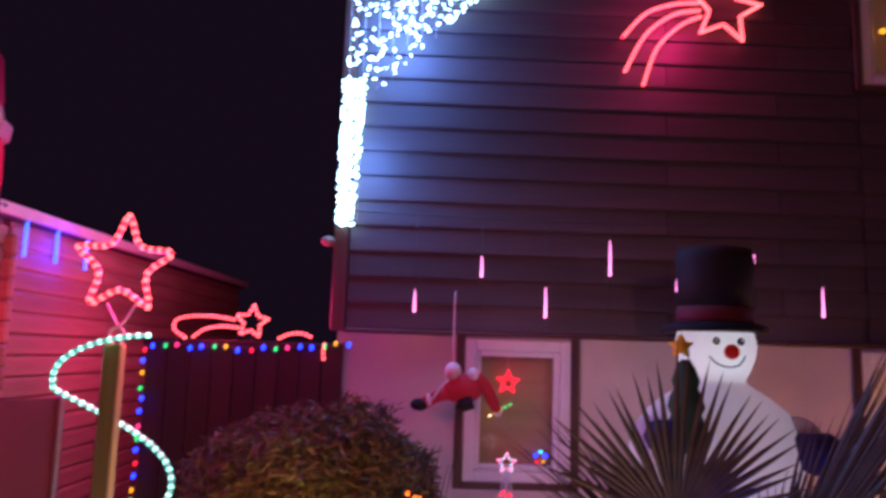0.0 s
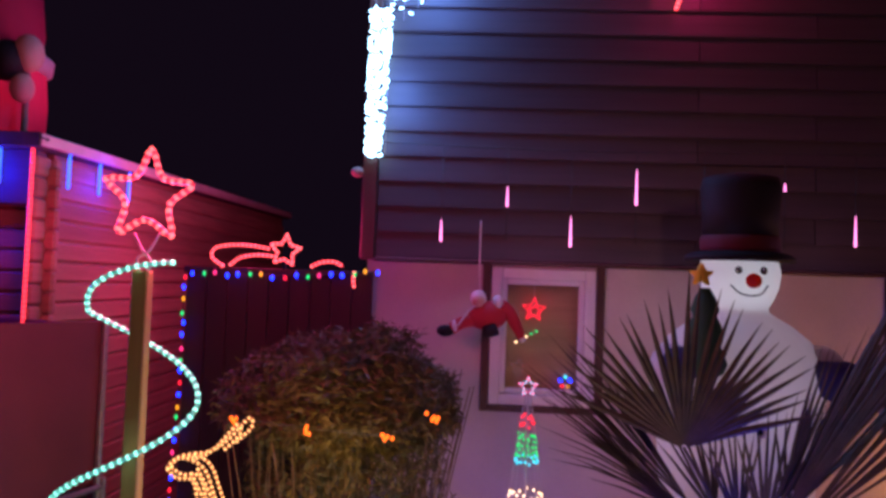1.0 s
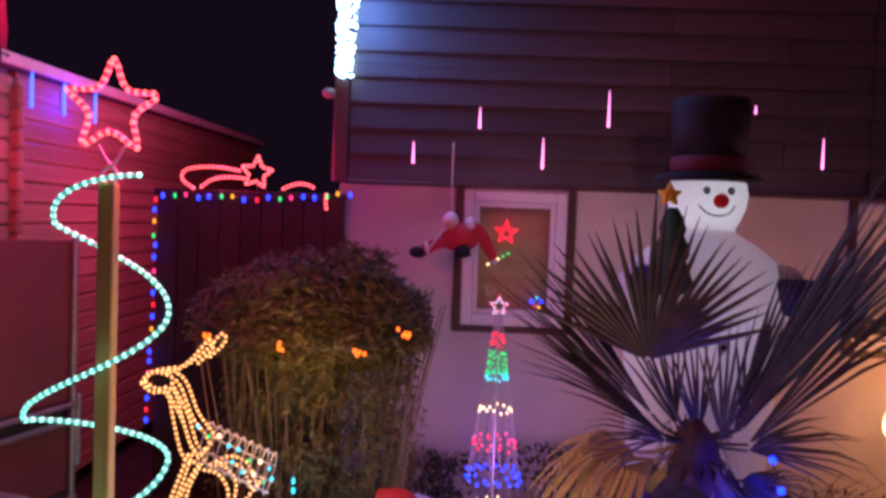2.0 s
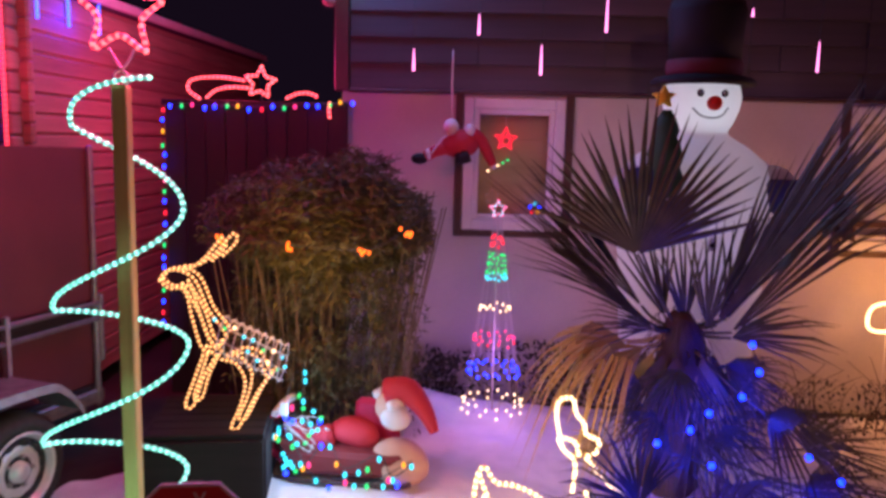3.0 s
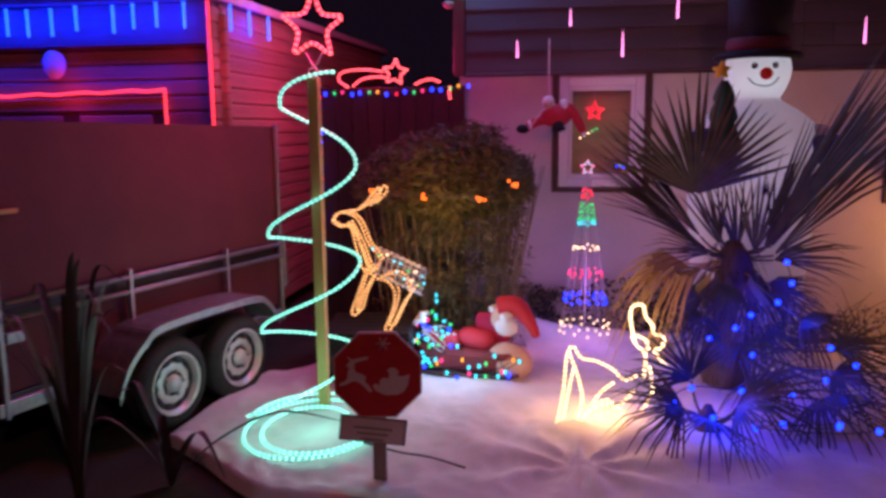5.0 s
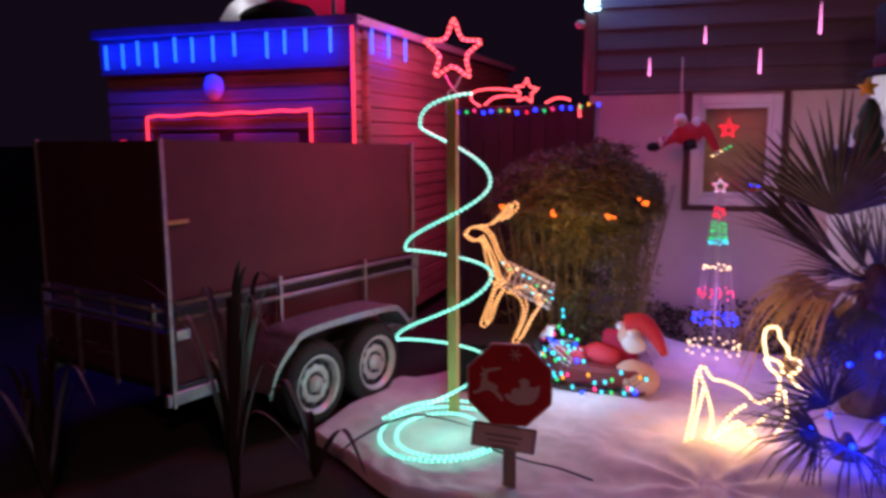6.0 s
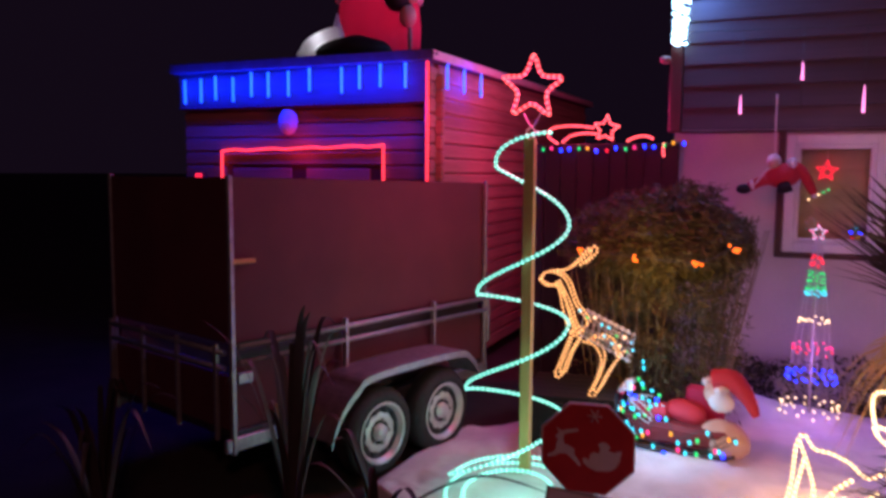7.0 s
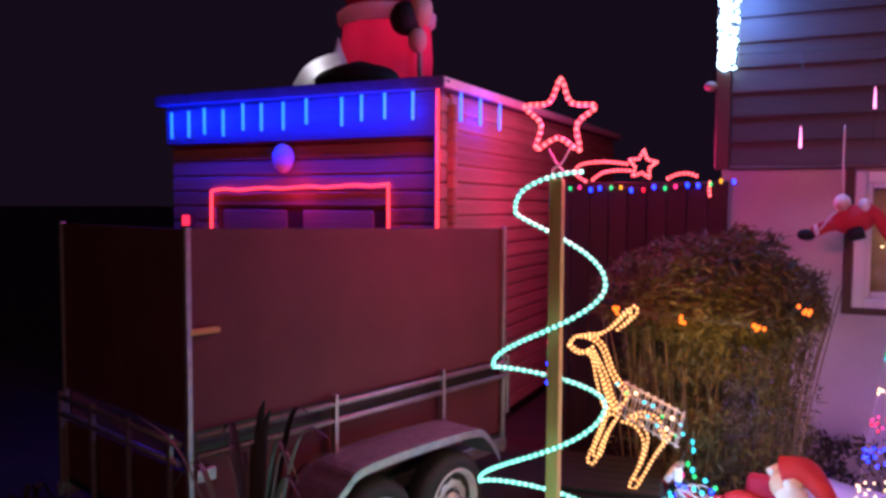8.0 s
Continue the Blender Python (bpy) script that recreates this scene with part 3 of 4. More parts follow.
bm = box(.03, L - .02, .025, .045, .96, 1.89, .003)
for v in bm.verts:
    if v.co.z > 1.5:
        v.co.z -= .045 * v.co.x / L
part("side_panel", bm, M_BOX, trailer)
side_boards("side_panel", .03, L - .02, WD - .045, WD - .025, .46, 1.55, 1)
side_boards("front_panel", .0, .02, .03, WD - .03, .96, 1.89, 1)
side_boards("front_panel", .0, .02, .03, WD - .03, .46, .78, 1)
side_boards("rear_panel", L - .02, L, .03, WD - .03, .46, 1.83, 1)
part("lower_side", box(.03, L - .02, .03, .05, .46, .84, .004), M_BOX, trailer, "dark lower side board")
part("floor", box(0, L, .02, WD - .02, .415, .455, .004), M_DARK, trailer)
part("inner_lining", box(.05, L - .05, .06, .08, .48, 1.78, 0), M_DARK, trailer)
for x, y, top in ((0, 0, 1.90), (L - .04, 0, 1.86), (0, WD - .04, 1.90), (L - .04, WD - .04, 1.84)):
    part("corner_post", box(x - .014, x + .018, y - .010, y + .022, .33, top, .006), M_STEEL, trailer, "galvanised corner post")
for z in (.855, .945):
    part("rail", tube([(.03, -.012, z), (L, -.012, z)], .016, 8), M_STEEL, trailer)
    part("front_rail", tube([(-.03, .03, z - .03), (-.03, WD - .03, z - .03)], .016, 8), M_STEEL, trailer)
for x in (.837, 1.69, L - .02):
    part("rail_post", box(x - .014, x + .014, -.030, .004, .60, .995, .004), M_STEEL, trailer)
for k in range(4):
    part("front_post", box(-.045, -.02, .1 + .4 * k, .13 + .4 * k, .40, .95, .004), M_STEEL, trailer)
part("chassis_beam", box(-.05, L, -.005, .03, .345, .425, .006), M_STEEL, trailer)
part("chassis_beam", box(-.05, L, WD - .03, WD + .005, .345, .425, .006), M_STEEL, trailer)
part("latch", box(.005, .16, -.012, .022, 1.41, 1.435, .004), M_POST, trailer, "pale latch bolt")
part("latch", box(.03, .13, -.010, .028, .73, .79, .004), M_STEEL, trailer, "steel drop-side latch")
part("marker_plate", box(.30, .52, -.006, .035, .47, .545, .004), M_POST, trailer, "pale marker plate")

# mudguard over both wheels
bm = bmesh.new()
outline = [(.46, .34), (.54, .50), (.67, .62), (.84, .69), (1.60, .69), (1.78, .63), (1.90, .48)]
path = curve([(x, 0, z) for x, z in outline], 5)
for a, b in zip(path, path[1:]):
    quad = [bm.verts.new(q) for q in ((a.x, -.30, a.z), (b.x, -.30, b.z), (b.x, 0, b.z), (a.x, 0, a.z))]
    bm.faces.new(quad)
    lip = [bm.verts.new(q) for q in ((a.x, -.30, a.z - .045), (b.x, -.30, b.z - .045), (b.x, -.30, b.z), (a.x, -.30, a.z))]
    bm.faces.new(lip)
bmesh.ops.remove_doubles(bm, verts=bm.verts, dist=.0005)
bmesh.ops.solidify(bm, geom=bm.faces, thickness=.006)
part("mudguard", bm, M_STEEL, trailer)
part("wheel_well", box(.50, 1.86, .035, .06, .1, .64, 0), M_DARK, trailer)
TR, TW = .288, .16
for along in (.90, 1.505):
    wheel = part("wheel", lathe([(.10, -.02), (.185, -.03), (.19, .05)], 28), M_DARK, trailer)
    wheel.matrix_basis = Matrix.Translation((along, -.20, TR)) @ pose(0, 0, 0, 90, 0, 0)
    part("tyre", lathe([(.195, -TW / 2), (TR - .045, -TW / 2 - .004), (TR - .012, -TW / 2 + .022), (TR, -TW / 4), (TR, TW / 4), (TR - .012, TW / 2 - .022), (TR - .045, TW / 2 + .004), (.195, TW / 2), (.185, .04), (.185, -.04)], 40), M_TYRE, wheel)
    rim = part("rim", lathe([(.198, .085), (.190, .092), (.178, .078), (.168, .050), (.150, .040), (.125, .052), (.105, .060), (.075, .048), (.055, .050), (.050, .075), (.0, .078)][::-1], 36, caps=False), M_RIM, wheel, "silver steel rim")
    for k in range(10):
        c, s = math.cos(k * math.tau / 10), math.sin(k * math.tau / 10)
        hole = part("rim_slot", ball((0, 0, 0), (.034, .020, .014), 10), M_DARK, wheel)
        hole.matrix_basis = Matrix.Translation((.142 * c, .142 * s, .052)) @ pose(0, 0, 0, 0, 0, 90 + 36 * k)
    for k in range(5):
        c, s = math.cos(k * math.tau / 5), math.sin(k * math.tau / 5)
        part("wheel_nut", lathe([(.011, .05), (.011, .068), (.006, .072)], 6, (.075 * c, .075 * s, 0)), M_STEEL, wheel)
    part("axle", tube([(0, 0, -.3), (0, 0, 0)], .03, 8), M_DARK, wheel)

# ---- the bush ----
bush = thing("bamboo_bush", "dense rounded bamboo bush in front of the fence", "bush", (0, 0, 0))
rng = random.Random(4)
for k in range(70):
    x0, y0 = -.52 + rng.uniform(-.46, .50), 5.06 + rng.uniform(-.32, .22)
    top = (x0 + rng.uniform(-.16, .16) + (x0 + .52) * .3, y0 + rng.uniform(-.2, .2), rng.uniform(1.2, 1.70))
    part("stem", tube(curve([(x0, y0, 0), (x0 + (top[0] - x0) * .3, y0, .6), top], 4), .007, 5, False, None, .5), M_STEM, bush)
me = bpy.data.meshes.new("leaves")
verts, faces = [], []
HEART = Vector((-.53, 5.04, 1.36))
while len(faces) < 42000:
    d = Vector((rng.gauss(0, 1), rng.gauss(0, 1), rng.gauss(0, 1))).normalized()
    fill = rng.random() ** .26
    if rng.random() < .62:
        # the dense domed crown
        c = HEART + Vector((d.x * .70, d.y * .46, d.z * (.50 if d.z > 0 else .24))) * fill
        c = HEART + (c - HEART) * (1 + .20 * noise.noise(c * 2.6) + .12 * noise.noise(c * 7))
        droop = -1.0
    else:
        # thinner hanging foliage round the canes
        z = rng.uniform(.10, 1.25)
        wide = .66 - .10 * abs(z - .7)
        c = Vector((-.51 + d.x * wide * fill, 5.02 + d.y * .42 * fill, z))
        c.x += .10 * noise.noise(c * 3.1)
        if noise.noise(c * 4.2) < -.12 or rng.random() > .35 + .65 * z:
            continue
        droop = -1.6
    a = Vector((rng.uniform(-1, 1), rng.uniform(-1, 1), rng.uniform(droop, .4))).normalized()
    s = a.cross(Vector((rng.uniform(-1, 1), rng.uniform(-1, 1), rng.uniform(-1, 1)))).normalized()
    length, wide = rng.uniform(.04, .085), rng.uniform(.004, .008)
    i = len(verts)
    verts += [c[:], (c + a * length * .4 + s * wide)[:], (c + a * length)[:], (c + a * length * .4 - s * wide)[:]]
    faces.append((i, i + 1, i + 2, i + 3))
me.from_pydata(verts, [], faces)
me.materials.append(M_LEAF)
ob = new("leaves", me)
ob.parent = bush
tagged(ob, kind="stuff")
bush_lights = thing("bush_string_lights", "clusters of orange bulbs strung over the bush", "string lights")
part("cable", tube(curve([(-1.18, 4.72, 1.42), (-1.005, 4.58, 1.37), (-.65, 4.51, 1.345), (-.21, 4.53, 1.325), (.02, 4.62, 1.44), (.12, 4.9, 1.5)], 8), .003, 4), M_CABLE, bush_lights)
for x, z in ((-1.005, 1.36), (-.65, 1.335), (-.21, 1.315), (.02, 1.43)):
    for k in range(5):
        part("bulb", ball((x + rng.uniform(-.035, .035), 4.50 + rng.uniform(-.02, .02), z + rng.uniform(-.02, .02)), (.009, .009, .012), 8), BULB["orange"], bush_lights)

# ---- wire reindeer with rope light, on an added near-black stand ----
# Made-up slatted box: carries the hooves and fills the dark area beneath them.
pallet = thing("dark_pallet", "added near-black stand filling the dark area under the reindeer", "pallet", (-.90, 4.30, 0), 8)
for k in range(6):
    part("slat", box(-.40, .20, -.30 + .105 * k, -.205 + .105 * k, .40, .43, .004), M_STAND, pallet)
for x in (-.38, -.13, .12):
    part("bearer", box(x, x + .07, -.30, .32, 0, .40, .004), M_STAND, pallet)
part("side_board", box(-.40, .20, -.325, -.302, .03, .40, .004), M_STAND, pallet)
part("end_board", box(.192, .212, -.30, .32, .03, .40, .004), M_STAND, pallet)
DY = 4.15
buck = thing("wire_reindeer", "wire-frame reindeer with warm rope light", "light figure")


def deer_point(x, z, y=0.0):
    return Vector((-1.21 + (x + 1.41) * .82, DY + y * .85, 1.20 + (z - 1.20) * .85))


for off in (-.05, .05):
    lines = [
        [deer_point(-1.41, 1.20, off * .5), deer_point(-1.37, 1.25, off * .6), deer_point(-1.28, 1.26, off), deer_point(-1.18, 1.20, off), deer_point(-1.10, 1.02, off), deer_point(-1.02, .92, off), deer_point(-.99, .86, off)],
        [deer_point(-1.41, 1.19, off * .5), deer_point(-1.35, 1.15, off * .8), deer_point(-1.25, 1.14, off), deer_point(-1.20, .98, off * 1.3), deer_point(-1.15, .82, off * 1.5), deer_point(-1.09, .76, off * 1.3), deer_point(-1.02, .84, off)],
        [deer_point(-1.26, 1.18, off), deer_point(-1.16, 1.00, off), deer_point(-1.10, .84, off * .8), deer_point(-1.05, .80, off)],
        [deer_point(-1.28, 1.27, off), deer_point(-1.20, 1.28, off * 1.6), deer_point(-1.10, 1.35, off * 2), deer_point(-.99, 1.47, off * 2.2), deer_point(-.97, 1.42, off * 2.2), deer_point(-1.06, 1.33, off * 2)],
        [deer_point(-1.12, .80, off), deer_point(-1.20, .58, off * 1.4), deer_point(-1.25, .44, off * 1.5), deer_point(-1.20, .43, off * 1.5), deer_point(-1.14, .60, off * 1.4), deer_point(-1.05, .76, off)],
        [deer_point(-1.02, .72, off), deer_point(-.93, .70, off * 1.3), deer_point(-.87, .60, off * 1.5), deer_point(-.90, .45, off * 1.6), deer_point(-.96, .31, off * 1.6), deer_point(-.91, .31, off * 1.6), deer_point(-.80, .52, off * 1.5), deer_point(-.70, .66, off * 1.2)],
        [deer_point(-.98, .74, off), deer_point(-.90, .77, off * 1.2), deer_point(-.80, .74, off), deer_point(-.74, .62, off)],
    ]
    rope(buck, [curve(l, 5) for l in lines], G_AMBER, G_ORANGE, .006, .026, bead_r=.0085)
bm = bmesh.new()
for k in range(9):
    u = k / 8
    c = deer_point(-1.03 + .38 * u, .86 - .16 * u)
    tube([c + Vector((.02 * math.sin(a), .10 * math.cos(a), .10 * math.sin(a))) for a in [j * math.tau / 12 for j in range(12)]], .0035, 4, True, bm)
for a in [j * math.tau / 8 for j in range(8)]:
    o = Vector((0, .10 * math.cos(a), .10 * math.sin(a)))
    tube([deer_point(-1.03, .86) + o, deer_point(-.65, .70) + o], .0035, 4, False, bm)
part("wire_body", bm, M_WIRE, buck, "white wire body cage")
for k, (p, d) in enumerate(spread(curve([deer_point(-1.05, .96, -.09), deer_point(-.9, .90, -.10), deer_point(-.8, .84, -.10), deer_point(-.65, .78, -.09), deer_point(-.62, .68, -.09), deer_point(-.7, .72, -.11), deer_point(-.9, .80, -.11)]), .055)):
    part("bulb", ball(p + Vector((0, 0, rng.uniform(-.02, .02))), (.010, .010, .010), 8), BULB[("cyan", "green", "warm", "cyan")[k % 4]], buck)

# ---- sleigh with a soft doll ----
sleigh = thing("toy_sleigh", "small brown sleigh on the sheet with light strings", "sleigh", (-.29, 4.40, .075), -8)
for y in (-.15, .15):
    part("runner", tube(curve([(-.48, y, .14), (-.46, y, .03), (-.34, y, .0), (.25, y, .0), (.40, y, .03)], 5), .014, 6), M_TRIM, sleigh)
bm = box(-.34, .32, -.15, .15, .03, .17, .03)
bmesh.ops.subdivide_edges(bm, edges=bm.edges, cuts=3, use_grid_fill=True)
for v in bm.verts:
    v.co += Vector((noise.noise(v.co * 7), noise.noise(v.co * 7 + Vector((9, 0, 0))), noise.noise(v.co * 7 + Vector((0, 9, 0))))) * .022
for v in bm.verts:
    if v.co.z > .15:
        v.co.x *= 1.12
        v.co.z += .10 * max(0, -v.co.x)
part("body", bm, M_SLED, sleigh, "dark red sleigh body")
bm = bmesh.new()
arc = curve([(-.30, 0, .06), (-.40, 0, .16), (-.43, 0, .28), (-.36, 0, .36)], 6)
tilt = [(p.x, p.z) for p in arc]
rows = [[bm.verts.new((x, -.15 + .05 * k, z + .02 * math.sin(math.pi * k / 6))) for k in range(7)] for x, z in tilt]
for a, b in zip(rows, rows[1:]):
    for k in range(6):
        bm.faces.new((a[k], a[k + 1], b[k + 1], b[k]))
bmesh.ops.solidify(bm, geom=bm.faces, thickness=.025)
part("curled_front", smooth_mesh(bm), M_REDF, sleigh, "bright red curled sleigh front")
part("front_trim", tube([(tilt[-1][0], -.15 + .05 * k, tilt[-1][1] + .02 * math.sin(math.pi * k / 6)) for k in range(7)], .022, 8), M_WHITEF, sleigh, "white plush edge")
bm = box(.02, .28, .10, .16, .12, .40, .03)
bmesh.ops.subdivide_edges(bm, edges=bm.edges, cuts=2, use_grid_fill=True)
for v in bm.verts:
    v.co += Vector((noise.noise(v.co * 6), noise.noise(v.co * 6 + Vector((5, 0, 0))), 0)) * .015
part("seat_back", bm, M_REDF, sleigh, "bright red padded seat back")
sack = figure("sack", [(ball((0, 0, 0), (.17, .15, .13), 18, None, .04), M_SKIN)], "light brown filled sack at the sleigh's end", "sack", (.0, 4.34, .17))
doll = figure("soft_doll", [
    (ball((0, 0, .08), (.15, .11, .085), 18, None, .04), M_REDD), (ball((.20, .02, .24), (.085, .085, .09), 16), M_SKIN), (ball((.24, -.03, .19), (.09, .06, .08), 14, None, .02), M_WHITEF),
    (tube(curve([(.20, .04, .30), (.30, .02, .33), (.40, -.02, .24), (.46, -.04, .13)], 5), .10, 12, False, None, .25), M_REDD), (tube([(.12, .02, .30), (.16, .1, .31), (.24, .1, .30), (.27, 0, .28), (.22, -.09, .28)], .028, 8), M_WHITEF),
    (tube(curve([(-.10, -.1, .1), (-.26, -.08, .06), (-.34, -.06, .12)], 4), .06, 8), M_REDD), (ball((-.36, -.06, .15), (.06, .05, .05), 10), M_DARK)], "red and white soft doll lying in the sleigh", "doll", (-.25, 4.42, .22), -6)
sleigh_lights = bulb_string("sleigh_string_lights", "cyan and green bulbs draped over the sleigh", curve([(-.62, 4.28, .62), (-.60, 4.1, .45), (-.72, 3.95, .32), (-.62, 3.86, .38), (-.52, 3.84, .20), (-.40, 3.84, .32), (-.30, 3.82, .18), (-.12, 3.82, .26), (-.04, 3.80, .15), (.06, 3.80, .24), (-.2, 3.80, .10), (-.45, 3.84, .12), (-.66, 3.90, .24), (-.70, 4.0, .40), (-.55, 3.95, .42)], 6), ["cyan", "cyan", "green", "cyan", "pink", "blue", "cyan", "yellow"], .075, .012, "", .06)
sleigh_lights.location = (.03, .39, 0)
heap = thing("tangled_string_lights", "tangled heap of cyan bulbs at the sleigh front", "string lights", (.13, .38, 0))
part("cable", tube(curve([(-.66 + .10 * math.sin(k * 2.3), 3.97 + .07 * math.sin(k * 1.7), .20 + .20 * abs(math.sin(k * 1.1))) for k in range(22)], 4), .004, 4), M_WIRE, heap)
for k in range(26):
    part("bulb", ball((-.64 + rng.uniform(-.13, .13), 3.93 + rng.uniform(-.09, .07), .12 + rng.uniform(0, .34)), (.013, .013, .013), 8), BULB[("cyan", "cyan", "green", "blue")[k % 4]], heap)
part_box = thing("power_box", "white plug adapter hanging from the light string", "adapter", (-.60, 4.22, .50))
part("case", box(-.022, .022, -.018, .018, -.04, .04, .006), M_PVC, part_box)
part("lead", tube(curve([(0, 0, .04), (.03, .03, .12), (.05, .08, .18)], 4), .003, 4), M_CABLE, part_box)

# ---- cone tree of lights ----
cone = thing("light_cone_tree", "cone of coloured light strings on a white pole", "light figure", (.56, 5.30, .07))
part("pole", tube([(0, 0, 0), (0, 0, 1.42)], .008, 6), M_WIRE, cone)
part("foot", lathe([(.14, .0), (.14, .012), (.02, .02)], 16), M_WIRE, cone)
rope(cone, [star_points(0, 0, 1.43, .06, .45)], BULB["cyan"], BULB["pink"], .006, .022, True, name="top_star")
bm = bmesh.new()
for k in range(14):
    c, s = math.cos(k * math.tau / 14), math.sin(k * math.tau / 14)
    tube([(.02 * c, .02 * s, 1.38), (.20 * c, .20 * s, .10)], .0016, 3, False, bm)
part("string", bm, M_WIRE, cone, kind="stuff")
for z, r, col, n_ in ((1.25, .05, "red", 8), (1.20, .06, "red", 9), (1.13, .075, "green", 10), (1.08, .085, "green", 11), (1.02, .095, "green", 14), (.985, .10, "cyan", 16), (.78, .145, "warm", 14), (.58, .19, "pink", 14), (.55, .195, "red", 12), (.38, .235, "blue", 15), (.34, .245, "blue", 15), (.14, .285, "warm", 18), (.09, .29, "warm", 12)):
    for k in range(n_):
        a = k * math.tau / n_ + z * 7
        part("bulb", ball((.70 * r * math.cos(a), .70 * r * math.sin(a), z + rng.uniform(-.015, .015)), (.0085, .0085, .010), 7), BULB[col], cone)

# ---- warm lit deer, lying and looking back ----
lit = thing("lit_deer", "outline deer in warm white rope light on the sheet", "light figure", (-.045, 3.45, -.02))


def fl(points):
    return curve([(x, y, z) for x, y, z in points], 5)


rope(lit, [fl([(.40, 0, .06), (.44, 0, .30), (.455, 0, .50), (.49, 0, .57), (.54, 0, .50), (.62, .02, .48), (.72, .04, .43), (.80, .05, .36), (.88, .05, .40)]),
           fl([(.47, 0, .53), (.53, 0, .36), (.55, .01, .22), (.50, .02, .06)]), fl([(.56, .0, .10), (.64, .02, .26), (.73, .04, .34)]), fl([(.60, .0, .18), (.70, .02, .24), (.80, .03, .14)]), fl([(.57, .01, .14), (.66, .02, .20), (.78, .03, .22), (.86, .05, .30)]), fl([(.43, .03, .06), (.47, .03, .28), (.50, .03, .44)]),
           fl([(.94, .05, .44), (.96, .05, .30), (.90, .05, .16)])], G_WARM, G_WARMB, .008, .030, name="body_outline", bead_r=.011)
head = rope(lit, [fl([(0.988, 0.52, 0.328), (0.994, 0.52, 0.478), (0.935, 0.52, 0.542), (0.908, 0.52, 0.605), (0.988, 0.52, 0.584), (1.010, 0.52, 0.520)]), fl([(0.924, 0.52, 0.563), (0.892, 0.52, 0.712), (0.903, 0.52, 0.797), (0.967, 0.52, 0.808), (0.988, 0.52, 0.733), (1.031, 0.52, 0.680), (1.042, 0.52, 0.627), (1.106, 0.52, 0.595), (1.095, 0.52, 0.531), (1.052, 0.52, 0.499), (1.170, 0.51, 0.371), (1.244, 0.51, 0.318)])], G_WARM, G_WARMB, .010, .023, name="head_outline")
head.location = (-.03, 0, -.10)
part("frame_wire", tube([(.40, 0, .05), (.50, .02, .05), (.90, .30, .05), (.96, .52, .23)], .004, 4), M_WIRE, lit)

# ---- inflated snowman ----
SN = (1.80, 5.22, 0)
pieces = [
    (lathe([(.30, .06), (.42, .14), (.50, .40), (.54, .75), (.57, 1.10), (.62, 1.36), (.635, 1.52), (.60, 1.66), (.51, 1.79), (.37, 1.90), (.26, 1.965), (.222, 1.99), (.21, 2.02), (.245, 2.08), (.285, 2.18), (.30, 2.28), (.28, 2.37), (.20, 2.42)], 36, (0, 0, 0), None, .72), M_SNOWMAN),
    (lathe([(.20, 2.375), (.385, 2.365), (.40, 2.395), (.36, 2.425), (.27, 2.445), (.275, 2.52)], 32, (0, 0, 0), None, .85), M_BLACK),
    (lathe([(.275, 2.44), (.285, 2.47), (.285, 2.53), (.275, 2.56)], 32, (0, 0, 0), None, .86), M_MAROON),
    (lathe([(.27, 2.55), (.275, 2.75), (.29, 2.92), (.27, 3.00), (.12, 3.03)], 32, (0, 0, 0), None, .85), M_BLACK),
    (ball((.01, -.245, 2.225), (.055, .06, .055), 14), M_ORANGE),
]
for x in (-.085, .095):
    pieces.append((ball((x, -.208, 2.300), (.026, .014, .028), 12), M_BLACK))
    pieces.append((ball((x - .006, -.222, 2.303), (.011, .006, .012), 8), M_SNOWMAN))
pieces.append((tube(curve([(-.13, -.185, 2.19), (-.08, -.215, 2.135), (.0, -.225, 2.115), (.08, -.215, 2.135), (.135, -.185, 2.195)], 5), .006, 5), M_BLACK))
pieces += [
    (ball((.53, -.14, 1.62), (.16, .17, .15), 18), M_SNOWMAN),
    (lathe([(.02, 1.38), (.10, 1.42), (.15, 1.53), (.16, 1.63), (.11, 1.67)], 20, (.56, -.30, 0)), M_NAVY),
    (ball((-.53, -.16, 1.60), (.15, .18, .15), 18), M_SNOWMAN),
    (lathe([(.02, 1.52), (.12, 1.54), (.16, 1.62), (.12, 1.72), (.05, 1.74)], 18, (-.50, -.34, 0)), M_NAVY),
    (lathe([(.05, 1.52), (.13, 1.57), (.155, 1.63), (.13, 1.70), (.10, 1.78), (.125, 1.83), (.11, 1.90), (.08, 1.96), (.095, 2.01), (.07, 2.09), (.03, 2.16)], 24, (-.38, -.38, 0)), M_GREEN),
    (flat([(p.x, p.z) for p in star_points(0, 0, 0, .085, .5)], -.03, .03), M_YELLOW),
    (ball((-.02, -.40, 1.56), (.035, .02, .04), 10), M_BLACK), (ball((.0, -.41, 1.22), (.035, .02, .04), 10), M_BLACK),
]
for v in pieces[-3][0].verts:
    v.co += Vector((-.41, -.38, 2.25))
for bm, m in pieces:
    for v in bm.verts:
        z = v.co.z
        v.co = Vector((v.co.x * .82, v.co.y * .82, 2.197 + (z - 2.225) * .8 if z > 1.3 else z * 1.457 / 1.3))
figure("inflatable_snowman", pieces, "large lit white inflatable snowman with a black hat", "inflatable figure", SN, 3)

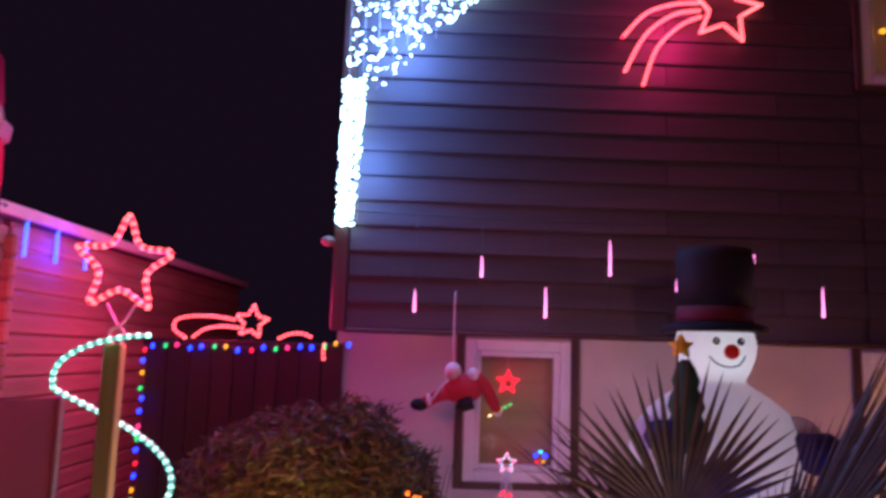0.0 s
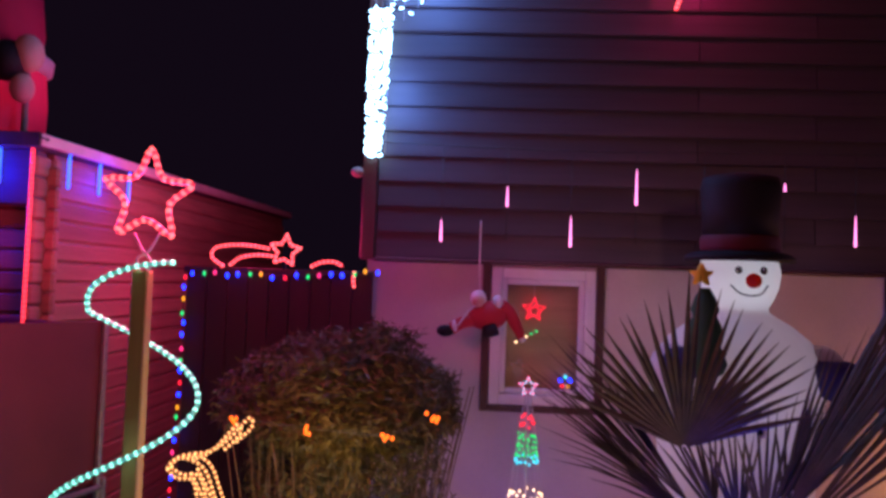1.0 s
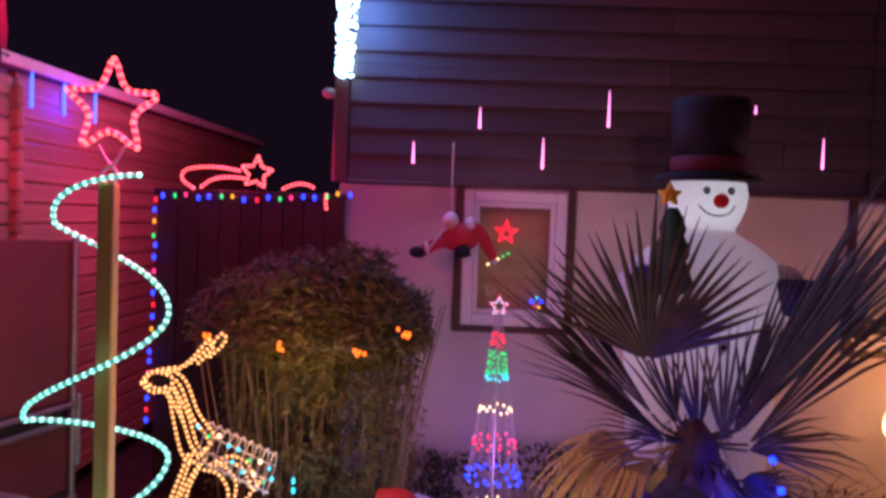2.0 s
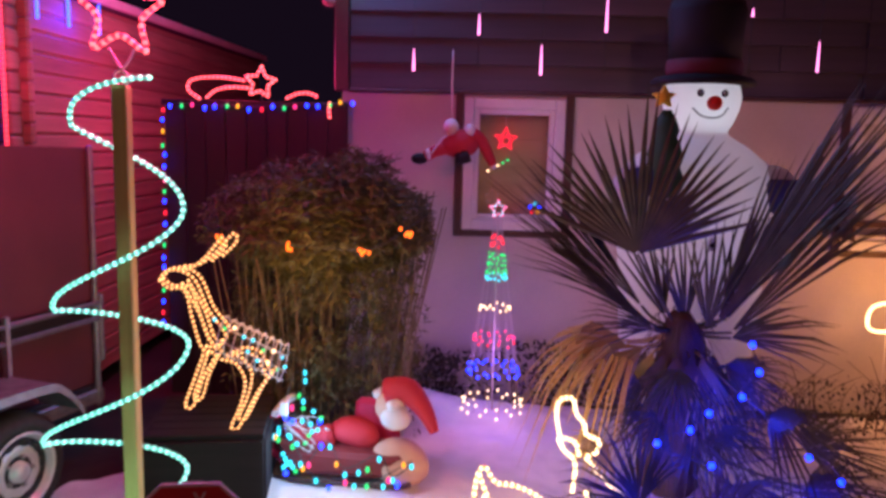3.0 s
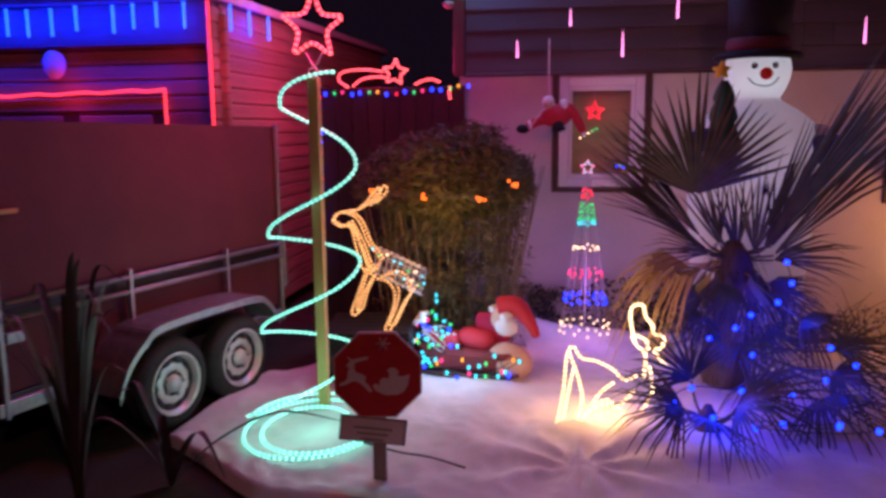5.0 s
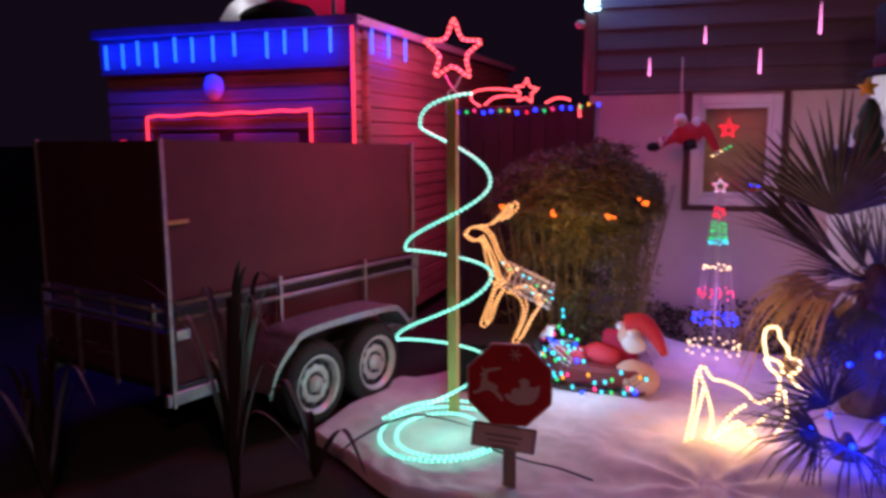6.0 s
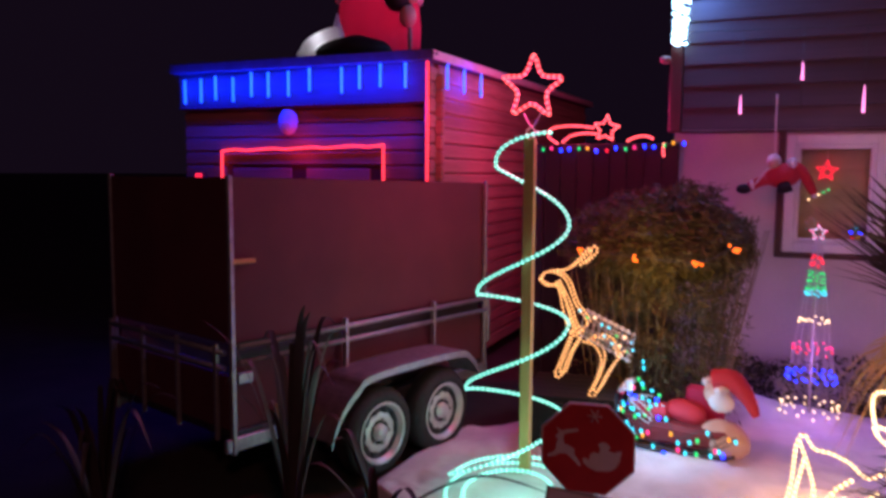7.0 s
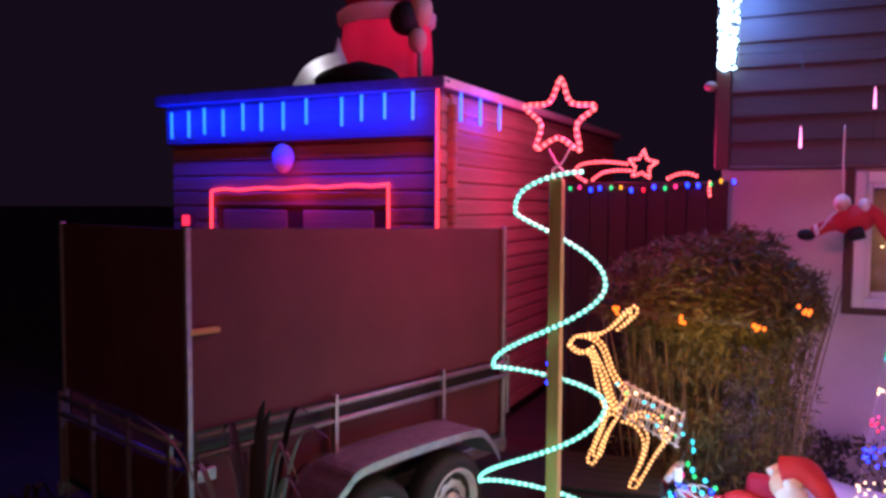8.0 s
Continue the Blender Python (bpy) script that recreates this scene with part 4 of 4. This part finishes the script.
# ---- falling-light tubes over the window ----
def drop_tube(x, z, lit):
    t = thing("drop_light", "thin dark hanging drop-light tube with a pink glow", "light tube", (x, 5.62, 2.42), group="drop lights under the cladding")
    part("tube", tube([(0, 0, .0), (0, 0, .62)], .0035, 5), M_CABLE, t)
    part("glow", tube([(0, 0, z - 2.42 - lit / 2), (0, 0, z - 2.42), (0, 0, z - 2.42 + lit / 2)], .009, 6, False, None, .3), G_PINK, t)
    return t


for x, z, lit in ((-.03, 2.48, .16), (.405, 2.72, .15), (.83, 2.50, .22), (1.256, 2.81, .26), (1.70, 2.64, .10), (2.22, 2.83, .06), (2.675, 2.56, .22)):
    drop_tube(x, z, lit)
line = thing("drop_light_cable", "thin cable the drop lights hang from", "cable")
part("cable", tube(curve([(-.5, 5.62, 3.06), (.85, 5.62, 3.03), (2.3, 5.62, 3.05), (3.6, 5.62, 3.06)], 6), .004, 4), M_CABLE, line)

# ---- doll on a rope before the window ----
figure("climbing_doll", [
    (tube(curve([(0, 0, .50), (.0, 0, .2), (.01, 0, -.02)], 4), .006, 5), M_WHITEF),
    (ball((.06, -.02, -.13), (.13, .085, .095), 18, None, .015), M_REDD), (ball((0, -.03, -.02), (.055, .055, .06), 14), M_WHITEF), (ball((.0, -.07, -.035), (.04, .03, .04), 12), M_SKIN),
    (tube(curve([(-.02, -.03, -.16), (-.10, -.03, -.18), (-.17, -.03, -.22)], 5), .042, 10), M_REDD), (ball((-.15, -.03, -.205), (.03, .05, .045), 10), M_WHITEF), (ball((-.21, -.04, -.235), (.06, .045, .04), 12), M_BLACK),
    (tube(curve([(.10, -.06, -.18), (.06, -.08, -.23), (.13, -.09, -.21)], 5), .04, 10), M_BLACK),
    (tube(curve([(.12, -.02, -.05), (.20, -.02, -.10), (.27, -.02, -.22), (.29, -.02, -.27)], 6), .055, 10, False, None, .45), M_REDD), (ball((.13, -.03, -.04), (.04, .06, .05), 12), M_WHITEF), (ball((.295, -.02, -.275), (.025, .025, .025), 10), M_WHITEF),
    (tube(curve([(0, -.05, -.06), (-.06, -.08, -.10), (-.13, -.08, -.20)], 4), .006, 5), M_WHITEF),
], "small red and white doll hanging from a rope", "doll", (.235, 5.62, 2.045))
hook = thing("rope_hook", "small hook under the cladding", "hook", (.235, 5.62, 2.535))
part("hook_arm", tube([(0, .22, .0), (0, 0, .0), (0, 0, .02)], .005, 5), M_DARK, hook)

wstar = thing("window_star_light", "red wire star with small lights in the window", "light figure", (.628, W + .10, 1.955))
rope(wstar, [star_points(0, 0, 0, .085, .45, .05), star_points(.005, 0, -.01, .05, .5, .2)], G_RED, BULB["red"], .006, .02, True)
for k in range(5):
    part("bulb", ball((.02 - .035 * k, 0, -.15 - .02 * k), (.012, .01, .009), 8), BULB["green"] if k < 2 else BULB["warm"], wstar)
part("thread", tube([(0, 0, .08), (0, 0, .24)], .002, 4), M_WIRE, wstar)
sillstar = thing("sill_star_lights", "small coloured star lights on the window sill", "light figure", (.86, W + .09, 1.46))
for k, col in enumerate(("cyan", "blue", "yellow", "red", "blue")):
    a = k * math.tau / 5
    part("bulb", ball((.035 * math.sin(a), 0, .035 * math.cos(a)), (.014, .01, .014), 8), BULB[col], sillstar)
part("stem", tube([(0, 0, -.085), (0, 0, 0)], .004, 4), M_WIRE, sillstar)

# ---- white light curtain on the upper wall corner ----
curtain = thing("light_curtain", "dense cold white light curtain on the cladding", "string lights")
crng = random.Random(9)
bm = bmesh.new()
for k in range(900):
    x = -.56 + crng.random() * 1.5
    low = 3.95 if x < -.34 else 3.95 + (x + .34) * 1.02
    z = crng.uniform(low, 5.5)
    c, s = Vector((x, W - .07 - crng.random() * .03, z)), crng.uniform(.007, .013)
    bmesh.ops.create_icosphere(bm, subdivisions=1, radius=s, matrix=Matrix.Translation(c) @ pose(0, 0, 0, 0, crng.uniform(0, 180), 0) @ Matrix.Diagonal((1.6, 1, .8, 1)))
for k in range(480):
    u = crng.random()
    z = 2.98 + 1.05 * u
    x = crng.uniform(-.585 - .0 * u, -.47 + .05 * u)
    bmesh.ops.create_icosphere(bm, subdivisions=1, radius=crng.uniform(.008, .014), matrix=Matrix.Translation((x, W - .09 - crng.random() * .03, z)))
part("glowing_core", bm, G_WHITE, curtain, kind="stuff")
bm = bmesh.new()
for k in range(14):
    x = -.55 + .1 * k
    low = 3.0 if x < -.45 else 3.95 + max(0, x + .34) * 1.02
    tube([(x, W - .075, 5.5), (x, W - .075, low)], .002, 3, False, bm)
part("wire", bm, M_WIRE, curtain, kind="stuff")
outlet = thing("corner_spotlight", "small dark outdoor lamp on the house corner", "wall lamp", (-.64, 5.86, 2.88))
part("head", ball((0, -.02, 0), (.05, .06, .035), 14), M_GREY, outlet)
part("arm", tube([(.02, 0, -.02), (.05, .02, -.03)], .012, 6), M_DARK, outlet)

wallfig = thing("wall_shooting_star", "large red rope light shooting star on the cladding", "light figure")
wy = W - .07
rope(wallfig, [star_points(2.13, wy, 4.66, .26, .45, .15)], G_RED2, G_STARB, .013, .03, True, name="star")
rope(wallfig, [curve([(1.93, wy, 4.70), (1.75, wy, 4.68), (1.55, wy, 4.60), (1.38, wy, 4.41)]), curve([(1.93, wy, 4.64), (1.75, wy, 4.60), (1.55, wy, 4.44), (1.40, wy, 4.16)]), curve([(1.94, wy, 4.59), (1.80, wy, 4.52), (1.63, wy, 4.34), (1.53, wy, 4.06)])], G_RED2, G_STARB, .013, .03, name="tail")

# ---- inflated figure on the shed roof ----
rz = roof_z(5.75) + .07
figure("inflatable_roof_figure", [
    (lathe([(.30, .0), (.39, .06), (.40, .35), (.38, .62), (.33, .70)], 28), M_REDF), (lathe([(.37, .60), (.42, .63), (.43, .71), (.38, .75)], 28), M_SNOWMAN), (lathe([(.34, .74), (.36, .9), (.33, 1.2), (.20, 1.35)], 28), M_REDF),
    (ball((.34, -.30, .60), (.13, .12, .14), 16), M_BLACK), (ball((.46, -.26, .66), (.10, .10, .13), 14), M_SKIN), (ball((.44, -.28, .42), (.08, .08, .10), 14), M_SKIN),
    (tube([(.42, -.2, .0), (.42, -.2, .75)], .022, 8), M_GREY)], "large red inflatable figure standing on the shed roof", "inflatable figure", (-3.31, 5.75, rz))
figure("slumped_inflatable", [
    (ball((.14, 0, .10), (.36, .22, .14), 22, None, .04), M_BLACK), (tube(curve([(-.36, -.05, .06), (-.24, -.08, .17), (-.05, -.08, .24), (.04, -.05, .24)], 6), .075, 12), M_SNOWMAN), (lathe([(.07, .24), (.035, .33), (.008, .44)], 12, (.0, -.05, 0)), M_SNOWMAN)],
    "slumped black and white inflatable lying on the shed roof", "inflatable figure", (-3.42, 5.2, roof_z(5.2) + .06))

# ---- right-hand lit figure before the wall ----
loop = thing("lit_wall_figure", "warm rope light loop figure by the house wall", "light figure", (3.28, 5.55, .0))
rope(loop, [curve([(-.14, 0, .80), (-.10, 0, .88), (.02, 0, .90), (.12, 0, .84), (.10, 0, .74), (-.02, 0, .70), (-.12, 0, .72)], 6, True)], G_WARM, G_WARMB, .012, .025, True)
part("stake", tube([(0, 0.0, .02), (0, 0.0, .71)], .006, 5), M_WIRE, loop)
for hx, hw, hh in ((.12, .42, .42), (1.15, .5, .5)):
    low = thing("low_shrub", "low dark leafy shrub at the foot of the wall", "shrub", (hx, 5.68, 0))
    lr2 = random.Random(int(hx * 100))
    for k in range(16):
        x = lr2.uniform(-hw, hw)
        part("twig", tube([(x, 0, 0), (x + lr2.uniform(-.08, .08), lr2.uniform(-.08, .05), hh * lr2.uniform(.6, 1))], .005, 4, False, None, .4), M_TRUNK, low)
    bm = bmesh.new()
    for k in range(900):
        c = Vector((lr2.gauss(0, hw * .5), lr2.uniform(-.12, .1), hh * lr2.random() ** .7))
        a = Vector((lr2.uniform(-1, 1), lr2.uniform(-1, 1), lr2.uniform(-.5, 1))).normalized() * .06
        w = a.cross(Vector((lr2.uniform(-1, 1), .3, lr2.uniform(-1, 1)))).normalized() * .012
        bm.faces.new([bm.verts.new(q) for q in (c, c + a * .5 + w, c + a, c + a * .5 - w)])
    part("leaves", bm, M_SHRUB, low, kind="stuff")
hedge = thing("low_shrub", "low dark leafless shrub along the wall", "shrub", (3.2, 5.35, 0))
hr = random.Random(2)
for k in range(70):
    x, y = hr.uniform(-.9, 1.6), hr.uniform(-.15, .2)
    part("twig", tube(curve([(x, y, .03), (x + hr.uniform(-.1, .1), y, .25), (x + hr.uniform(-.2, .2), y + hr.uniform(-.1, .1), hr.uniform(.3, .55))], 3), .005, 4, False, None, .4), M_TRUNK, hedge)
bm = bmesh.new()
for k in range(1500):
    c = Vector((hr.uniform(-.95, 1.65), hr.uniform(-.2, .25), .04 + .34 * hr.random() ** 1.5))
    a = Vector((hr.uniform(-1, 1), hr.uniform(-1, 1), hr.uniform(-1, 1))).normalized() * .03
    s = a.cross(Vector((hr.uniform(-1, 1), .3, hr.uniform(-1, 1)))).normalized() * .012
    bm.faces.new([bm.verts.new(q) for q in (c, c + a * .5 + s, c + a, c + a * .5 - s)])
part("leaves", bm, M_SHRUB, hedge, kind="stuff")

# ---- the fan palm ----
def fan_leaf(parent, base, hub, axis, facing, radius, arc=150, count=26, droop=.15, material=None, seed=0, split=.45):
    """One fan leaf: a petiole from base to hub and folded blades that fan out round axis."""
    lr = random.Random(seed)
    hub, base = Vector(hub), Vector(base)
    axis, facing = Vector(axis).normalized(), Vector(facing)
    facing = (facing - axis * facing.dot(axis)).normalized()
    side = axis.cross(facing).normalized()
    bm = bmesh.new()
    mid = base.lerp(hub, .55) + facing * -.03
    tube(curve([base, mid, hub], 5), .011, 6, False, bm, .6)
    for k in range(count):
        a = radians(arc) * (k / (count - 1) - .5) + lr.uniform(-.03, .03)
        d = (axis * math.cos(a) + side * math.sin(a)).normalized()
        length = radius * (1 - .22 * abs(k / (count - 1) - .5) * 2) * lr.uniform(.86, 1.06)
        across = (side * math.cos(a) - axis * math.sin(a)).normalized()
        half = radius * split * radians(arc) / count * .58
        sag = droop * lr.uniform(.5, 1.6) * length
        ridge = facing * half * .55
        line = [(.02, .25), (split, 1.0), (.72, .60), (1.0, .04)]
        row = []
        for f_, w_ in line:
            c = hub + d * length * f_ + facing * (.05 * f_ * length) - Vector((0, 0, sag * max(0, f_ - .3) ** 2 * 2)) + across * lr.uniform(-.004, .004)
            row.append([bm.verts.new(q) for q in (c - across * half * w_, c + ridge * w_, c + across * half * w_)])
        for p, q in zip(row, row[1:]):
            bm.faces.new((p[0], p[1], q[1], q[0]))
            bm.faces.new((p[1], p[2], q[2], q[1]))
    return part("leaf", bm, material or M_PALM, parent)


palm = thing("fan_palm", "bushy fan palm wound with blue lights", "palm", (.04, .48, 0))
bm = lathe([(.15, .0), (.17, .15), (.16, .45), (.14, .75), (.11, .95), (.05, 1.05)], 18, (1.48, 3.92, 0))
for v in bm.verts:
    v.co += Vector((v.co.x - 1.48, v.co.y - 3.92, 0)) * .35 * noise.noise(v.co * 9)
part("trunk", bm, M_TRUNK, palm, "shaggy fibrous trunk")
CROWN = (1.46, 3.90, .95)
FACE = (-.15, -1, .35)
LEAVES = [  # hub, axis, facing, radius, arc, count, droop, undivided share
    ((1.19, 3.76, 1.38), (.02, -.10, 1), (-.10, -1, .25), .86, 132, 26, .03, .42),
    ((1.24, 3.82, 1.04), (-.74, .0, .64), (.5, -.6, .6), 1.16, 20, 12, .04, .55),
    ((1.26, 3.90, 1.08), (-.66, .1, .72), (.4, -.7, .6), 1.12, 24, 12, .05, .50),
    ((1.28, 3.74, 1.02), (-.80, -.1, .52), (.5, -.6, .6), .98, 20, 10, .10, .45),
    ((1.64, 3.82, 1.00), (.52, -.05, .86), (-.5, -.8, .3), 1.72, 13, 14, .02, .72),
    ((1.68, 3.90, 1.00), (.60, .0, .80), (-.5, -.8, .4), 1.66, 15, 14, .04, .66),
    ((1.70, 3.76, .98), (.66, -.05, .74), (-.4, -.8, .5), 1.48, 16, 14, .12, .55),
    ((1.66, 3.86, 1.02), (.40, .0, .92), (-.4, -.8, .3), 1.10, 16, 8, .02, .50),
    ((1.60, 3.84, .98), (.06, -.05, 1), (0, -1, .1), .72, 44, 9, .02, .30),
    ((1.50, 3.90, .98), (-.12, .0, 1), (.3, -1, .1), .66, 44, 8, .02, .30),
    ((1.72, 3.90, 1.02), (.26, .0, 1), (-.2, -1, .1), .66, 40, 8, .02, .30),
    ((1.40, 3.95, 1.02), (-.30, .1, 1), (.1, -1, .3), .62, 46, 9, .03, .30),
    ((1.30, 3.78, .98), (-.85, -.15, .30), (0, -1, .7), .50, 50, 12, .25, .30),
    ((1.70, 3.76, .95), (.88, -.2, .30), (0, -1, .7), .60, 60, 14, .25, .30),
    ((1.82, 3.50, .62), (.70, -.5, .0), (0, -.4, .9), .55, 140, 24, .50, .28),
]
for k, (hub_at, ax, face_at, r_, arc, n_, dr, sp) in enumerate(LEAVES):
    fan_leaf(palm, CROWN, hub_at, ax, face_at, r_, arc, n_, dr, seed=k + 1, split=sp)
fan_leaf(palm, CROWN, (1.16, 3.85, .90), (-.85, -.10, .05), (0, -.5, .9), .58, 90, 14, .85, M_DRY, 21)
fan_leaf(palm, CROWN, (1.20, 3.95, .86), (-.8, .1, .05), (0, -.5, .9), .64, 80, 12, 1.0, M_DRY, 22)
fan_leaf(palm, CROWN, (1.26, 3.80, .88), (-.6, -.4, .0), (0, -.5, .9), .50, 60, 10, 1.1, M_DRY, 24)
fan_leaf(palm, (1.48, 3.92, .48), (1.06, 3.62, .40), (-.7, -.35, .05), (0, -.6, .8), .24, 150, 16, .3, M_DRY, 23, .7)
LOW = [((1.62, 3.40, .30), (.25, -.8, .20)), ((2.00, 3.45, .28), (.75, -.5, .15)), ((2.15, 3.80, .34), (.9, -.1, .25)), ((1.85, 3.20, .20), (.5, -.8, .1))]
for k, (hub_at, ax) in enumerate(LOW):
    fan_leaf(palm, (1.48, 3.92, .35), hub_at, ax, (0, -.35, .95), .66, 150, 30, .40, seed=40 + k, split=.28)
MID = random.Random(17)
for k in range(11):
    a = radians(-175 + 180 * k / 10) + MID.uniform(-.1, .1)
    z = MID.uniform(.38, .80)
    ax = (math.cos(a), .75 * math.sin(a), MID.uniform(-.35, .15))
    hub_at = (1.48 + .24 * math.cos(a), 3.90 + .24 * math.sin(a), z)
    fan_leaf(palm, (1.48, 3.92, z - .08), hub_at, ax, (0, -1, .6), MID.uniform(.36, .48), 110, 22, .45, seed=80 + k, split=.24)
for k in range(9):
    a = radians(-180 + 190 * k / 8)
    fan_leaf(palm, (1.48, 3.92, .95), (1.48 + .17 * math.cos(a), 3.92 + .17 * math.sin(a), .84), (.35 * math.cos(a), .35 * math.sin(a), -1), (math.cos(a), math.sin(a) - .3, .2), .55, 60, 12, .05, M_DRY if k % 4 == 1 else M_TRUNK, 110 + k, .3)
# shaggy fibres hanging from the trunk
shag = random.Random(8)
bm = bmesh.new()
for k in range(420):
    a, z = shag.uniform(0, math.tau), shag.uniform(.15, 1.05)
    c = Vector((1.48 + .15 * math.cos(a), 3.92 + .15 * math.sin(a), z))
    out = Vector((math.cos(a), math.sin(a), 0))
    tip = c + out * shag.uniform(.02, .16) + Vector((shag.uniform(-.05, .05), 0, -shag.uniform(.08, .30)))
    w = out.cross(Vector((0, 0, 1))) * .004
    bm.faces.new([bm.verts.new(q) for q in (c - w, c + w, tip)])
part("trunk_fibre", bm, M_TRUNK, palm, kind="stuff")
small = thing("young_fan_palm", "young low fan palm with thin dark leaves", "palm", (-.15, .72, -.10))
part("trunk", lathe([(.07, .10), (.08, .16), (.05, .26), (.02, .32)], 12, (1.38, 2.75, 0)), M_TRUNK, small)
for k, (h, ax) in enumerate((((1.22, 2.62, .34), (-.85, -.25, .25)), ((1.50, 2.60, .36), (.5, -.5, .45)), ((1.62, 2.78, .36), (.9, 0, .45)), ((1.30, 2.88, .42), (-.4, .2, .8)), ((1.36, 2.56, .30), (-.3, -.8, .2)))):
    fan_leaf(small, (1.38, 2.75, .18), h, ax, (0, -.5, .9), .58, 150, 26, .35, seed=30 + k, split=.25)
blue = thing("palm_string_lights", "blue bulbs on a cable wound through the palm", "string lights")
spots = [(1.76, 4.02, .98), (1.78, 3.96, .86), (1.70, 3.94, .74), (1.54, 3.92, .66), (1.45, 3.90, .58), (1.30, 3.92, .50), (1.55, 3.86, .42), (1.98, 3.80, .50), (2.10, 3.72, .42), (1.92, 3.66, .34), (1.72, 3.60, .26), (1.42, 3.52, .30), (1.12, 3.42, .34), (1.02, 3.38, .26), (1.22, 3.28, .22), (1.58, 3.24, .22), (1.90, 3.34, .18), (2.30, 3.60, .40), (2.05, 3.20, .22), (1.40, 3.10, .24), (1.80, 3.05, .30)]
part("cable", tube(curve(spots, 6), .0035, 4), M_CABLE, blue)
for s in spots:
    for k in range(1):
        part("bulb", ball(Vector(s) + Vector((0, -.02, 0)), (.017, .017, .017), 8), BULB["blue"], blue)

# ---- dark strap-leaved plants in the foreground ----
def strap_plant(name, place, blades, label):
    t = thing(name, label, "plant", place)
    for k, (dx, dy, h, bend, w) in enumerate(blades):
        bm = bmesh.new()
        tip = Vector((dx, dy, h))
        line = curve([(0, 0, 0), (dx * .25, dy * .25, h * .55), (dx * .62, dy * .62, h * .95), (dx, dy, h * bend)], 6)
        side = Vector((-dy, dx, 0)).normalized() if dx or dy else Vector((1, 0, 0))
        rows = []
        for i, c in enumerate(line):
            u = i / (len(line) - 1)
            ww = w * (1 - u ** 2.2) * (.5 + min(u * 3, .5)) + .001
            rows.append([bm.verts.new(c - side * ww), bm.verts.new(c - Vector((0, 0, ww * .35))), bm.verts.new(c + side * ww)])
        for a, b in zip(rows, rows[1:]):
            bm.faces.new((a[0], a[1], b[1], b[0]))
            bm.faces.new((a[1], a[2], b[2], b[1]))
        part("leaf", smooth_mesh(bm), M_BLADE, t)
    return t


pr = random.Random(21)
strap_plant("flax_plant", (-1.90, 2.15, 0), [(pr.uniform(-.35, .35), pr.uniform(-.3, .3), pr.uniform(.75, 1.25), pr.uniform(.8, 1.1), pr.uniform(.018, .03)) for k in range(22)], "dark strap-leaved flax plant at the bed's edge")
strap_plant("flax_plant", (-1.62, 2.50, 0), [(.92, .12, .42, .82, .030), (.45, -.3, .40, .5, .025), (-.3, .1, .55, .9, .025), (.15, -.35, .5, .7, .022), (-.15, -.25, .6, .9, .022), (-.4, -.3, .45, .6, .025)], "low dark strap-leaved plant with an arching leaf")
strap_plant("flax_plant", (-2.75, 1.75, 0), [(pr.uniform(-.35, .35), pr.uniform(-.3, .3), pr.uniform(.5, .95), pr.uniform(.7, 1.1), pr.uniform(.018, .03)) for k in range(16)], "dark strap-leaved flax plant in the shade")

# ---- cladding boards of the upper wall ----
CH = .178


def clad(length):
    bm = bmesh.new()
    prof = [(0, 0), (-.030, .0), (-.030, .012), (-.012, CH - .004), (0, CH - .004)]
    a = [bm.verts.new((0, y, z)) for y, z in prof]
    b = [bm.verts.new((length, y, z)) for y, z in prof]
    for k in range(len(prof)):
        bm.faces.new((a[k], a[(k + 1) % 5], b[(k + 1) % 5], b[k]))
    bm.faces.new(a[::-1])
    bm.faces.new(b)
    bmesh.ops.recalc_face_normals(bm, faces=bm.faces)
    me = bpy.data.meshes.new("board")
    bm.to_mesh(me)
    bm.free()
    me.materials.append(M_CLAD)
    return me


def clad_board(me, x, z):
    ob = new("board", me)
    ob.parent, ob.location = wall_upper, (x, W + .008, z)


b_a, b_c, b_d, b_w, b_x, b_y = clad(3.0), clad(2.2), clad(4.64), clad(.59), clad(5.85), clad(1.35)
z, k = 2.29, 0
while z < 6.1:
    blocked = z + CH > 4.13 and z < 5.32
    if k % 2:
        clad_board(b_a, -.49, z)
        clad_board(b_w, 2.515, z)
        if not blocked:
            clad_board(b_x, 3.11, z)
    else:
        clad_board(b_c, -.49, z)
        clad_board(b_y, 1.715, z)
        if not blocked:
            clad_board(b_x, 3.11, z)
    if blocked:
        clad_board(b_d, 4.32, z)
    z += CH
    k += 1
